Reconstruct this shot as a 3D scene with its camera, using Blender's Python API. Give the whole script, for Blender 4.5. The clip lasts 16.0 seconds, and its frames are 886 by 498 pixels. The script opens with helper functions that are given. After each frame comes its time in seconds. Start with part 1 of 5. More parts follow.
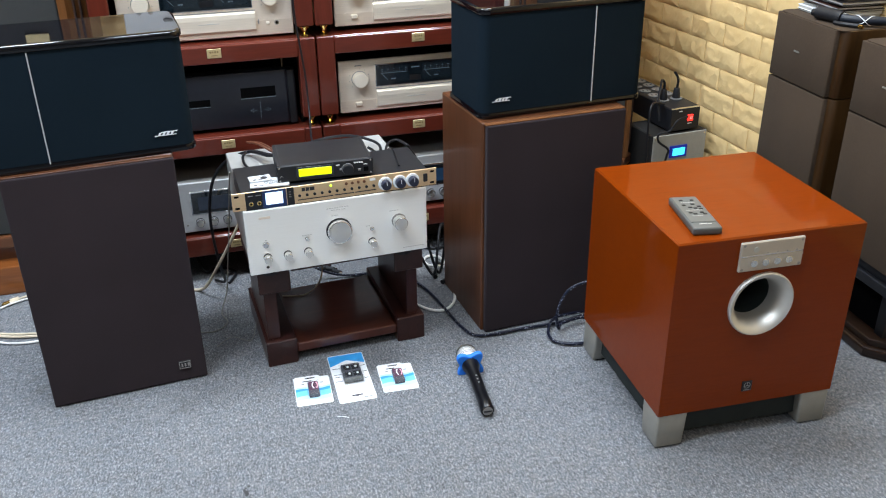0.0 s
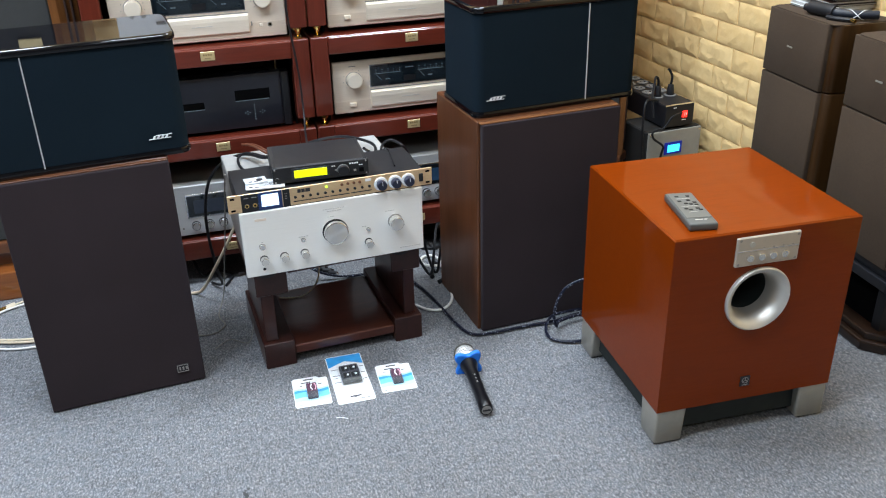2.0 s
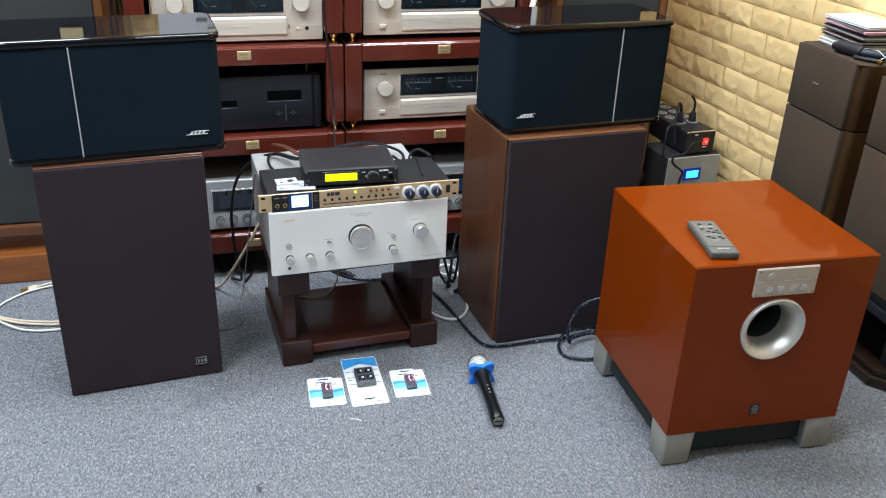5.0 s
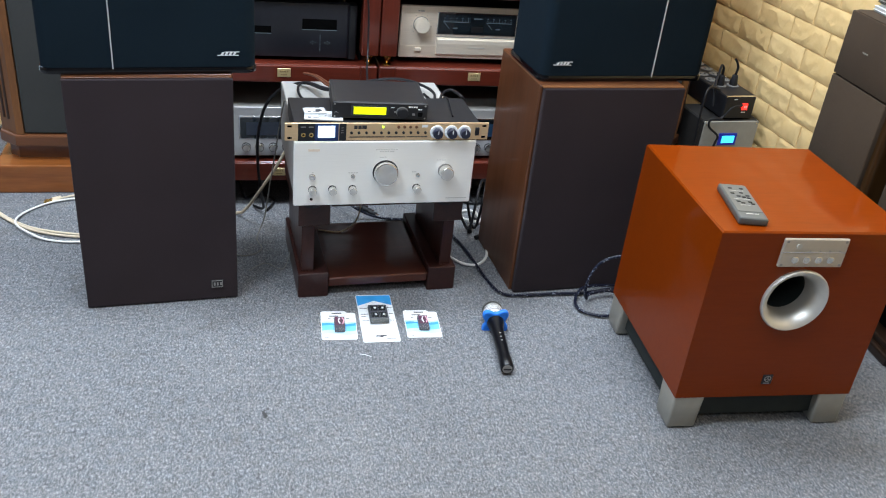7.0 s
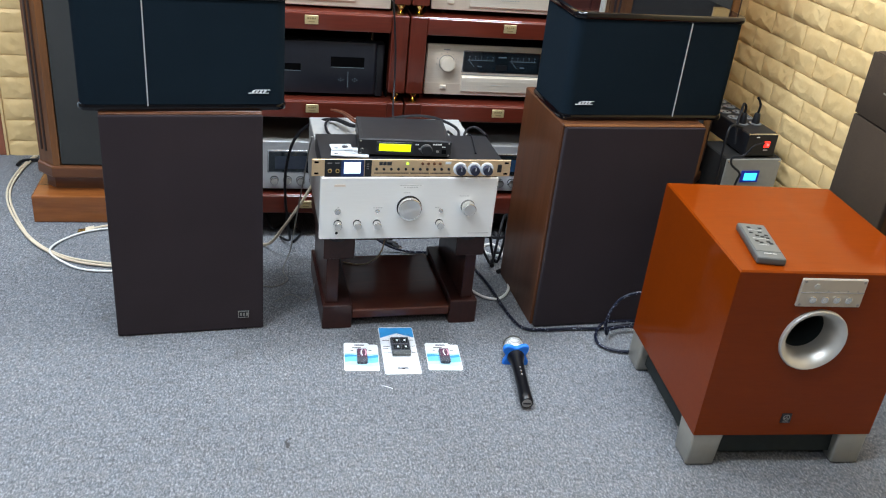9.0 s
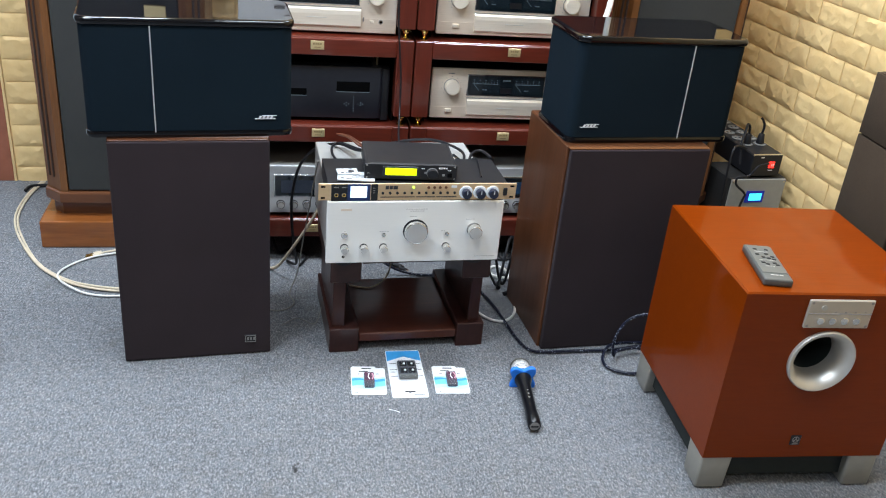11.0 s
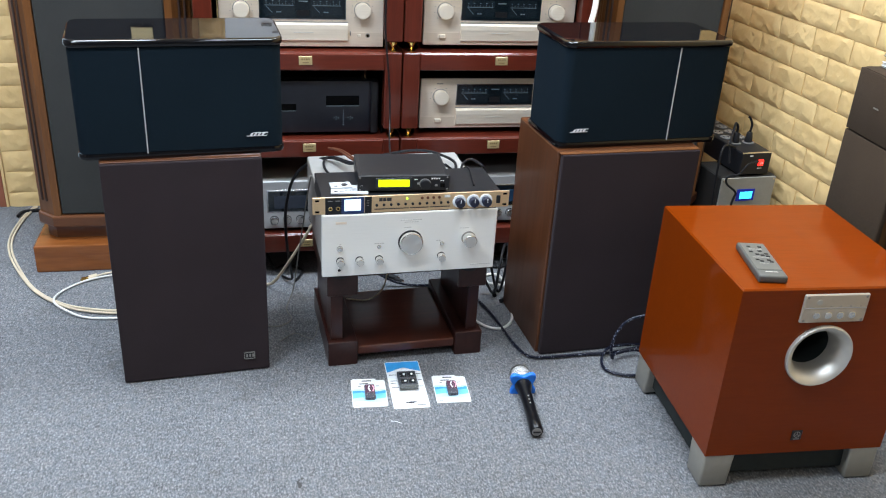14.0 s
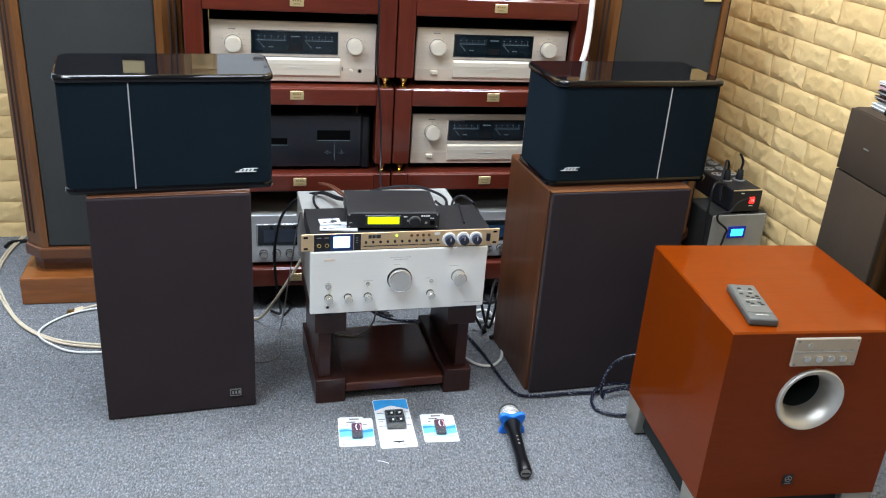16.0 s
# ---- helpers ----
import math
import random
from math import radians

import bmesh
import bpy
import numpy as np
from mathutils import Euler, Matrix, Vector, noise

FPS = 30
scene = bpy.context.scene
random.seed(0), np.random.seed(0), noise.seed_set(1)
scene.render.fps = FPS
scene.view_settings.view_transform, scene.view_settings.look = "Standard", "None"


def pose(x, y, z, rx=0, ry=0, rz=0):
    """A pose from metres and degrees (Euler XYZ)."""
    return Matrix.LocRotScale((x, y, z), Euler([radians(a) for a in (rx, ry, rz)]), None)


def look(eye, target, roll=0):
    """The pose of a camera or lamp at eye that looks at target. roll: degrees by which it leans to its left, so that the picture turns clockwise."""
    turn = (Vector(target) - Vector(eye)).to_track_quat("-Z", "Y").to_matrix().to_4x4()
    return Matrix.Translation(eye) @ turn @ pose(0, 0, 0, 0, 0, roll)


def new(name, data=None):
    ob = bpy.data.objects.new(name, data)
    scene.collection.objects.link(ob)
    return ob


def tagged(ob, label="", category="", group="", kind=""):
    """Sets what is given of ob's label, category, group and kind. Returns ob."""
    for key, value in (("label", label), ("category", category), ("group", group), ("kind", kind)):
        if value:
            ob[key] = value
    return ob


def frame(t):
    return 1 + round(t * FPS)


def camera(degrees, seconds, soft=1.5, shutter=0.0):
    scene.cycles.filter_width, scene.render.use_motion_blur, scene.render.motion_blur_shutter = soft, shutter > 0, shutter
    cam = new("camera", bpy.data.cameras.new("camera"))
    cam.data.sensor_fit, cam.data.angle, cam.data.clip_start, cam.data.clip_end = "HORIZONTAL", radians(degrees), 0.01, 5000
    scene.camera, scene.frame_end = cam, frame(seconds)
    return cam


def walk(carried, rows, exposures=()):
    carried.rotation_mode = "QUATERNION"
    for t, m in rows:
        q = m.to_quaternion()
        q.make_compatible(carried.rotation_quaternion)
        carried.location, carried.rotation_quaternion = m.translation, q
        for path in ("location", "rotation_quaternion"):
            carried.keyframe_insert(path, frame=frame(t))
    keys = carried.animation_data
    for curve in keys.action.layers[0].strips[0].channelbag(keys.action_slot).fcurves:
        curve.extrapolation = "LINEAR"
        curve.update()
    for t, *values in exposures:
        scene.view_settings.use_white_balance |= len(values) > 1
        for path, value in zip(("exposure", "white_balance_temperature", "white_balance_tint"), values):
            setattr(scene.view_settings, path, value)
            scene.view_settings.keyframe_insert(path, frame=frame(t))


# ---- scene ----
cam = camera(53.52, 16.0, soft=1.1)
PATH = [
    (0, (0.0463, -0.0849, 1.2826), (0.4552, 1.6544, 0.3840), -0.71),
    (0.5, (0.0505, -0.0914, 1.2832), (0.4620, 1.6447, 0.3796), -0.49),
    (1, (0.0526, -0.0938, 1.2894), (0.4636, 1.6440, 0.3889), -0.75),
    (1.5, (0.0491, -0.0930, 1.2871), (0.4626, 1.6447, 0.3874), -0.94),
    (2, (0.0455, -0.0853, 1.2811), (0.4626, 1.6522, 0.3827), -1.40),
    (2.5, (0.0510, -0.0890, 1.2810), (0.4763, 1.6466, 0.3828), -1.79),
    (3, (0.0529, -0.0960, 1.2919), (0.4791, 1.6400, 0.3949), -2.04),
    (5.5, (-0.0183, -0.1082, 1.3118), (0.3850, 1.6433, 0.4344), 3.57),
    (6, (-0.0023, -0.1168, 1.3209), (0.3826, 1.6462, 0.4586), 4.54),
    (6.5, (0.0119, -0.0994, 1.2773), (0.3762, 1.6208, 0.3244), 5.86),
    (7, (-0.0014, -0.0934, 1.2798), (0.3574, 1.6083, 0.2920), 6.35),
    (7.5, (-0.0051, -0.1109, 1.3010), (0.3361, 1.6010, 0.3249), 6.66),
    (8, (0.0059, -0.1178, 1.3013), (0.3339, 1.6053, 0.3404), 6.70),
    (8.5, (0.0087, -0.1247, 1.3086), (0.3193, 1.6105, 0.3638), 6.23),
    (9, (-0.0008, -0.1211, 1.3087), (0.3008, 1.6214, 0.3745), 6.08),
    (11.5, (-0.0056, -0.1219, 1.3230), (0.2771, 1.6513, 0.4422), 5.11),
    (12, (-0.0042, -0.1296, 1.3291), (0.2689, 1.6528, 0.4641), 4.65),
    (12.5, (-0.0059, -0.1326, 1.3320), (0.2607, 1.6563, 0.4785), 4.22),
    (13, (0.0095, -0.1341, 1.3230), (0.2823, 1.6555, 0.4728), 3.88),
    (13.5, (0.0023, -0.1307, 1.3202), (0.2875, 1.6556, 0.4671), 3.44),
    (14, (-0.0131, -0.1279, 1.3197), (0.2928, 1.6450, 0.4462), 3.47),
    (14.5, (-0.0021, -0.1214, 1.3210), (0.3153, 1.6456, 0.4395), 3.40),
    (15, (-0.0166, -0.1286, 1.3431), (0.3027, 1.6601, 0.5071), 3.35),
    (15.5, (-0.0202, -0.1249, 1.3493), (0.2932, 1.6725, 0.5302), 3.64),
    (16, (-0.0020, -0.1057, 1.3373), (0.3198, 1.6914, 0.5208), 4.15),
]
walk(cam, [(t, look(eye, target, roll)) for t, eye, target, roll in PATH])

# ---- world and lights ----
world = bpy.data.worlds.new("world")
scene.world = world
world.use_nodes = True
world.node_tree.nodes["Background"].inputs[0].default_value = (0.75, 0.85, 1.0, 1)
world.node_tree.nodes["Background"].inputs[1].default_value = 0.6


# ---- materials ----
def mat(name, build):
    m = bpy.data.materials.new(name)
    m.use_nodes = True
    nt = m.node_tree
    b = nt.nodes["Principled BSDF"]
    build(nt, b)
    return m


def node(nt, kind, **kw):
    n = nt.nodes.new(kind)
    for k, val in kw.items():
        n.inputs[k].default_value = val
    return n


def coords(nt, scale=(1, 1, 1), out="Object"):
    tc = nt.nodes.new("ShaderNodeTexCoord")
    mp = node(nt, "ShaderNodeMapping", Scale=scale)
    nt.links.new(tc.outputs[out], mp.inputs[0])
    return mp.outputs[0]


def noise_tex(nt, vec, scale, detail=4.0, rough=0.55, dist=0.0):
    n = node(nt, "ShaderNodeTexNoise", Scale=scale, Detail=detail, Roughness=rough, Distortion=dist)
    nt.links.new(vec, n.inputs["Vector"])
    return n.outputs[0]


def ramp(nt, fac, stops):
    r = nt.nodes.new("ShaderNodeValToRGB")
    el = r.color_ramp.elements
    while len(el) < len(stops):
        el.new(0.5)
    for e, (p, c) in zip(el, stops):
        e.position, e.color = p, (*c, 1)
    nt.links.new(fac, r.inputs[0])
    return r.outputs[0]


def mix(nt, fac, a, b, mode="MIX"):
    n = nt.nodes.new("ShaderNodeMix")
    n.data_type, n.blend_type = "RGBA", mode
    for s, val in ((0, fac), (6, a), (7, b)):
        if hasattr(val, "is_linked"):
            nt.links.new(val, n.inputs[s])
        else:
            n.inputs[s].default_value = val if s == 0 else (*val, 1)
    return n.outputs[2]


def bump(nt, b, height, strength, dist):
    n = node(nt, "ShaderNodeBump", Strength=strength, Distance=dist)
    nt.links.new(height, n.inputs["Height"])
    nt.links.new(n.outputs[0], b.inputs["Normal"])


def rough_var(nt, b, vec, scale, lo, hi):
    f = noise_tex(nt, vec, scale, 3)
    r = node(nt, "ShaderNodeMapRange")
    r.inputs["To Min"].default_value, r.inputs["To Max"].default_value = lo, hi
    nt.links.new(f, r.inputs[0])
    nt.links.new(r.outputs[0], b.inputs["Roughness"])


def plain(name, color, rough=0.5, metal=0.0, vary=0.12, scale=40.0, coat=0.0, bumps=0.0, spec=0.5):
    def build(nt, b):
        vec = coords(nt)
        f = noise_tex(nt, vec, scale, 4)
        lo = [c * (1 - vary) for c in color]
        hi = [min(1, c * (1 + vary)) for c in color]
        nt.links.new(ramp(nt, f, [(0.3, lo), (0.7, hi)]), b.inputs["Base Color"])
        b.inputs["Metallic"].default_value = metal
        b.inputs["Specular IOR Level"].default_value = spec
        rough_var(nt, b, vec, scale * 0.4, rough * 0.85, min(1, rough * 1.15))
        b.inputs["Coat Weight"].default_value = coat
        b.inputs["Coat Roughness"].default_value = 0.06
        if bumps:
            bump(nt, b, f, bumps, 0.001)
    return mat(name, build)


def wood(name, dark, light, axis="z", rough=0.35, coat=0.3, fine=90.0, coat_rough=0.12, spec=0.3):
    def build(nt, b):
        s = {"x": (1.2, 14, 14), "y": (14, 1.2, 14), "z": (14, 14, 1.2)}[axis]
        vec = coords(nt, s)
        g = noise_tex(nt, vec, 3.0, 8, 0.6, 0.6)
        g2 = noise_tex(nt, vec, fine / 6, 3, 0.5)
        big = noise_tex(nt, coords(nt), 3.5, 2)
        c = ramp(nt, g, [(0.28, dark), (0.72, light)])
        c = mix(nt, 0.16, c, ramp(nt, g2, [(0.35, [q * 0.5 for q in dark]), (0.6, light)]))
        c = mix(nt, 0.25, c, ramp(nt, big, [(0.35, dark), (0.65, light)]))
        nt.links.new(c, b.inputs["Base Color"])
        rough_var(nt, b, vec, 2.0, rough * 0.85, rough * 1.2)
        b.inputs["Coat Weight"].default_value = coat
        b.inputs["Coat Roughness"].default_value = coat_rough
        b.inputs["Specular IOR Level"].default_value = spec
        bump(nt, b, g2, 0.06, 0.0006)
    return mat(name, build)


def cloth(name, a, c, fine=900.0, rough=0.95, spec=0.15, sheen=0.08):
    def build(nt, b):
        vec = coords(nt)
        w = noise_tex(nt, vec, fine, 2)
        big = noise_tex(nt, vec, 5, 3)
        col = mix(nt, 0.3, ramp(nt, w, [(0.35, a), (0.65, c)]), ramp(nt, big, [(0.3, a), (0.7, c)]))
        nt.links.new(col, b.inputs["Base Color"])
        b.inputs["Roughness"].default_value = rough
        b.inputs["Sheen Weight"].default_value = sheen
        b.inputs["Specular IOR Level"].default_value = spec
        bump(nt, b, w, 0.35, 0.0008)
    return mat(name, build)


def brushed(name, color, rough=0.32, axis="x", metal=0.85, grain=1.0):
    def build(nt, b):
        s = {"x": (4, 260, 260), "z": (260, 260, 4)}[axis]
        vec = coords(nt, s)
        f = noise_tex(nt, vec, 4, 3)
        nt.links.new(ramp(nt, f, [(0.3, [q * (1 - 0.08 * grain) for q in color]), (0.7, [min(1, q * (1 + 0.05 * grain)) for q in color])]), b.inputs["Base Color"])
        b.inputs["Metallic"].default_value = metal
        rough_var(nt, b, vec, 3, rough * 0.85, rough * 1.2)
        bump(nt, b, f, 0.05 * grain, 0.0004)
    return mat(name, build)


def glow(name, color, strength):
    def build(nt, b):
        b.inputs["Base Color"].default_value = (*color, 1)
        b.inputs["Emission Color"].default_value = (*color, 1)
        b.inputs["Emission Strength"].default_value = strength
        b.inputs["Roughness"].default_value = 0.3
    return mat(name, build)


def carpet_mat(nt, b):
    vec = coords(nt)
    fleck = noise_tex(nt, coords(nt, (1.35, 0.7, 1.0)), 170, 4, 0.7, 0.35)
    fine = noise_tex(nt, vec, 520, 2, 0.6)
    mid = noise_tex(nt, coords(nt, (1.3, 0.5, 1)), 60, 4, 0.7)
    big = noise_tex(nt, vec, 2.2, 3)
    tint = noise_tex(nt, vec, 38, 3, 0.7)
    spots = noise_tex(nt, vec, 7, 4, 0.65)
    c = ramp(nt, fleck, [(0.34, (0.020, 0.022, 0.027)), (0.45, (0.105, 0.111, 0.121)), (0.54, (0.235, 0.241, 0.253)), (0.66, (0.56, 0.565, 0.57))])
    c = mix(nt, 0.22, c, ramp(nt, fine, [(0.36, (0.05, 0.054, 0.06)), (0.64, (0.40, 0.41, 0.42))]))
    c = mix(nt, 0.26, c, ramp(nt, mid, [(0.36, (0.085, 0.091, 0.101)), (0.62, (0.33, 0.338, 0.35))]))
    c = mix(nt, 0.16, c, ramp(nt, big, [(0.35, (0.12, 0.128, 0.14)), (0.65, (0.27, 0.275, 0.28))]))
    c = mix(nt, 0.5, c, ramp(nt, tint, [(0.36, (0.90, 0.96, 1.04)), (0.64, (1.0, 0.955, 0.95))]), "MULTIPLY")
    c = mix(nt, 1.0, c, (0.935, 0.93, 0.925), "MULTIPLY")
    c = mix(nt, ramp(nt, spots, [(0.60, (0, 0, 0)), (0.76, (0.4, 0.4, 0.4))]), c, (0.115, 0.105, 0.092))
    nt.links.new(c, b.inputs["Base Color"])
    b.inputs["Roughness"].default_value = 0.95
    b.inputs["Specular IOR Level"].default_value = 0.12
    h = nt.nodes.new("ShaderNodeMath")
    h.operation = "ADD"
    nt.links.new(fleck, h.inputs[0])
    nt.links.new(fine, h.inputs[1])
    bump(nt, b, h.outputs[0], 0.8, 0.004)


def braid_mat(nt, b):
    f = noise_tex(nt, coords(nt), 170, 2, 0.5)
    nt.links.new(ramp(nt, f, [(0.60, (0.0045, 0.006, 0.016)), (0.68, (0.26, 0.28, 0.34))]), b.inputs["Base Color"])
    b.inputs["Roughness"].default_value = 0.4
    b.inputs["Specular IOR Level"].default_value = 0.25


def brick_mat(nt, b):
    vec = coords(nt)
    info = nt.nodes.new("ShaderNodeObjectInfo")
    f = noise_tex(nt, vec, 26, 5, 0.6)
    c = ramp(nt, f, [(0.3, (0.70, 0.475, 0.205)), (0.7, (0.79, 0.575, 0.28))])
    tint = ramp(nt, info.outputs["Random"], [(0.0, (0.71, 0.485, 0.215)), (1.0, (0.80, 0.59, 0.295))])
    nt.links.new(mix(nt, 0.4, c, tint), b.inputs["Base Color"])
    rough_var(nt, b, vec, 9, 0.38, 0.6)
    warp = nt.nodes.new("ShaderNodeVectorMath")
    warp.operation = "ADD"
    wob = node(nt, "ShaderNodeTexNoise", Scale=16.0, Detail=3.0)
    nt.links.new(vec, wob.inputs["Vector"])
    amp = nt.nodes.new("ShaderNodeVectorMath")
    amp.operation = "SCALE"
    amp.inputs["Scale"].default_value = 0.05
    nt.links.new(wob.outputs["Color"], amp.inputs[0])
    nt.links.new(vec, warp.inputs[0])
    nt.links.new(amp.outputs[0], warp.inputs[1])
    seed = nt.nodes.new("ShaderNodeVectorMath")
    seed.operation = "ADD"
    nt.links.new(warp.outputs[0], seed.inputs[0])
    nt.links.new(info.outputs["Random"], seed.inputs[1])
    vor = node(nt, "ShaderNodeTexVoronoi", Scale=27.0)
    nt.links.new(seed.outputs[0], vor.inputs["Vector"])
    hm = nt.nodes.new("ShaderNodeMath")
    hm.operation = "MULTIPLY_ADD"
    hm.inputs[1].default_value = 0.35
    nt.links.new(noise_tex(nt, seed.outputs[0], 45, 4, 0.6, 1.0), hm.inputs[0])
    nt.links.new(vor.outputs["Distance"], hm.inputs[2])
    bump(nt, b, hm.outputs[0], 0.30, 0.010)


def spun_mat(nt, b):
    """Turned metal face, brushed in circles."""
    tg = nt.nodes.new("ShaderNodeTangent")
    tg.direction_type, tg.axis = "RADIAL", "Y"
    nt.links.new(tg.outputs[0], b.inputs["Tangent"])
    b.inputs["Base Color"].default_value = (0.84, 0.83, 0.80, 1)
    b.inputs["Metallic"].default_value = 1.0
    b.inputs["Anisotropic"].default_value = 0.85
    b.inputs["Roughness"].default_value = 0.34


SPUN = mat("spun_aluminium", spun_mat)
CARPET = mat("carpet", carpet_mat)
BRICK = mat("foam_brick", brick_mat)
BRICK_GAP = plain("brick_gap", (0.72, 0.51, 0.25), 0.6, scale=20)
UNSEEN_WALL = plain("brown_grey_unseen_wall", (0.16, 0.145, 0.13), 0.7, scale=5, vary=0.2)
PAINT = plain("white_paint", (0.72, 0.72, 0.70), 0.7, scale=6, vary=0.05)
TILE_RED = plain("red_tile", (0.30, 0.105, 0.06), 0.25, scale=14)
GROUT = plain("grout", (0.62, 0.60, 0.56), 0.8)
WALNUT = wood("walnut", (0.054, 0.018, 0.0065), (0.118, 0.041, 0.0150), "z", 0.4, 0.2)
WALNUT_X = wood("walnut_edge", (0.12, 0.043, 0.014), (0.21, 0.082, 0.028), "x", 0.4, 0.2)
CHERRY = wood("cherry_gloss", (0.158, 0.0240, 0.0010), (0.180, 0.0280, 0.0014), "x", 0.3, 0.38, coat_rough=0.07, spec=0.02)
MAHOG = wood("mahogany", (0.070, 0.0118, 0.0066), (0.126, 0.0225, 0.0120), "x", 0.3, 0.6, coat_rough=0.07, spec=0.2)
MAHOG_Z = wood("mahogany_upright", (0.066, 0.0112, 0.0062), (0.116, 0.0208, 0.0112), "z", 0.3, 0.4, coat_rough=0.1, spec=0.2)
DARKWOOD = wood("dark_stand_wood", (0.019, 0.006, 0.005), (0.044, 0.0140, 0.0105), "y", 0.36, 0.22, spec=0.25)
DARKWOOD_Z = wood("dark_stand_post", (0.024, 0.007, 0.005), (0.052, 0.0155, 0.011), "z", 0.36, 0.15, spec=0.2)
BASEWOOD = wood("blackened_base_wood", (0.010, 0.005, 0.003), (0.028, 0.014, 0.008), "y", 0.3, 0.4)
TOWERWOOD = wood("tower_oak", (0.095, 0.034, 0.009), (0.185, 0.072, 0.022), "z", 0.35, 0.4)
TOWERWOOD_X = wood("tower_oak_base", (0.085, 0.029, 0.011), (0.135, 0.05, 0.02), "x", 0.3, 0.5)
PLINTHWOOD = wood("plinth_oak", (0.125, 0.034, 0.007), (0.29, 0.094, 0.022), "x", 0.25, 0.7)
GROOVE = plain("groove_dark_brown", (0.025, 0.01, 0.006), 0.6)
GRILLE_BROWN = cloth("brown_grille_cloth", (0.0205, 0.0150, 0.0172), (0.0385, 0.0288, 0.0325), spec=0.1, sheen=0.04)
GRILLE_GREY = cloth("grey_grille_cloth", (0.024, 0.025, 0.0245), (0.044, 0.044, 0.0425))
GRILLE_NAVY = cloth("navy_grille_cloth", (0.0050, 0.0096, 0.0146), (0.0092, 0.0170, 0.0250), 1400, spec=0.06, sheen=0.0)
GRILLE_OLIVE = cloth("taupe_grille_cloth", (0.040, 0.0265, 0.0170), (0.071, 0.0490, 0.0330), 520, spec=0.1, sheen=0.03)
PIANO = plain("piano_black", (0.0022, 0.0022, 0.0032), 0.035, vary=0.1, spec=0.45)
BLACK = plain("black_enamel", (0.0115, 0.012, 0.0145), 0.4, bumps=0.1, spec=0.35)
BLACK_SOFT = plain("black_plastic", (0.014, 0.014, 0.016), 0.5, spec=0.3)
# Near-black for holes, dark fittings, and shade put in as solid sheets.
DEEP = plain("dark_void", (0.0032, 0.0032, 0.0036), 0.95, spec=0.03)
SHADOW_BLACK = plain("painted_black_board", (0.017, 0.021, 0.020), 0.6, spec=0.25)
SILVER = brushed("silver_fascia", (0.89, 0.885, 0.855), 0.41, metal=0.32, grain=0.35)
SILVER_KNOB = brushed("silver_knob", (0.86, 0.85, 0.82), 0.18, metal=1.0)
CHAMP = brushed("champagne_fascia", (0.82, 0.71, 0.59), 0.42, metal=0.35)
CHAMP_LT = brushed("champagne_flap", (0.85, 0.765, 0.645), 0.36, metal=0.35)
CHAMP_BAND = brushed("champagne_lower_strip", (0.74, 0.63, 0.51), 0.45, metal=0.35)
METER = plain("meter_face", (0.012, 0.020, 0.027), 0.15, coat=0.5)
METER_INK = plain("meter_ink", (0.13, 0.165, 0.19), 0.5, vary=0.05)
GOLDP = brushed("gold_fascia", (0.72, 0.52, 0.31), 0.36, metal=0.6)
BRASS = plain("brass", (0.75, 0.52, 0.17), 0.22, 1.0)
ENGRAVED = plain("engraved_brass", (0.30, 0.21, 0.09), 0.5)
BRASS_PLATE = brushed("brass_plate", (0.70, 0.56, 0.31), 0.38, metal=0.7)
CHROME = plain("chrome", (0.85, 0.85, 0.86), 0.12, 1.0, vary=0.02)
FOOTGREY = plain("satin_grey_paint", (0.29, 0.275, 0.24), 0.38, 0.35, vary=0.05)
FLARE = plain("satin_silver_flare", (0.62, 0.60, 0.56), 0.4, 0.6, vary=0.04)
GREYCASE = plain("grey_case", (0.42, 0.41, 0.38), 0.5, vary=0.06)
COOL_SILVER = brushed("cool_silver_front", (0.58, 0.59, 0.60), 0.4, metal=0.5)
AMPCASE = plain("warm_silver_case", (0.42, 0.415, 0.40), 0.45, 0.3, vary=0.05)
DISPLAY = plain("dark_display_glass", (0.006, 0.011, 0.015), 0.08, coat=0.6)
WHITE_INK = plain("white_ink", (0.75, 0.76, 0.78), 0.5, vary=0.03)
GREY_INK = plain("grey_ink", (0.24, 0.23, 0.22), 0.5, vary=0.03)
PALE_INK = plain("pale_grey_ink", (0.54, 0.53, 0.51), 0.5, vary=0.03)
DIM_INK = plain("dim_display_ink", (0.19, 0.25, 0.28), 0.5, vary=0.05)
DARK_INK = plain("dark_ink", (0.02, 0.02, 0.025), 0.5)
CARD = plain("white_card", (0.80, 0.82, 0.84), 0.45, vary=0.03)
PAPER = plain("grey_white_paper", (0.47, 0.49, 0.51), 0.6, vary=0.05)
CARD_BLUE = plain("blue_card_print", (0.04, 0.30, 0.66), 0.4, vary=0.1)
CARD_CYAN = plain("cyan_card_print", (0.17, 0.52, 0.76), 0.4, vary=0.15)
CARD_PALE = plain("pale_cyan_print", (0.45, 0.70, 0.84), 0.4, vary=0.1)
CARD_RED = plain("red_card_print", (0.075, 0.012, 0.040), 0.4)
CARD_PINK = plain("pink_card_print", (0.75, 0.38, 0.46), 0.4)
BATTERY_GREY = plain("battery_grey", (0.045, 0.042, 0.055), 0.4, vary=0.1)
NAVY_PLASTIC = plain("navy_plastic", (0.010, 0.012, 0.022), 0.3, vary=0.15)
BLUE_RUBBER = plain("blue_silicone", (0.012, 0.17, 0.68), 0.5)
MESHGRILL = plain("silver_mesh", (0.62, 0.62, 0.60), 0.5, 0.3, scale=400, vary=0.35, bumps=0.6)
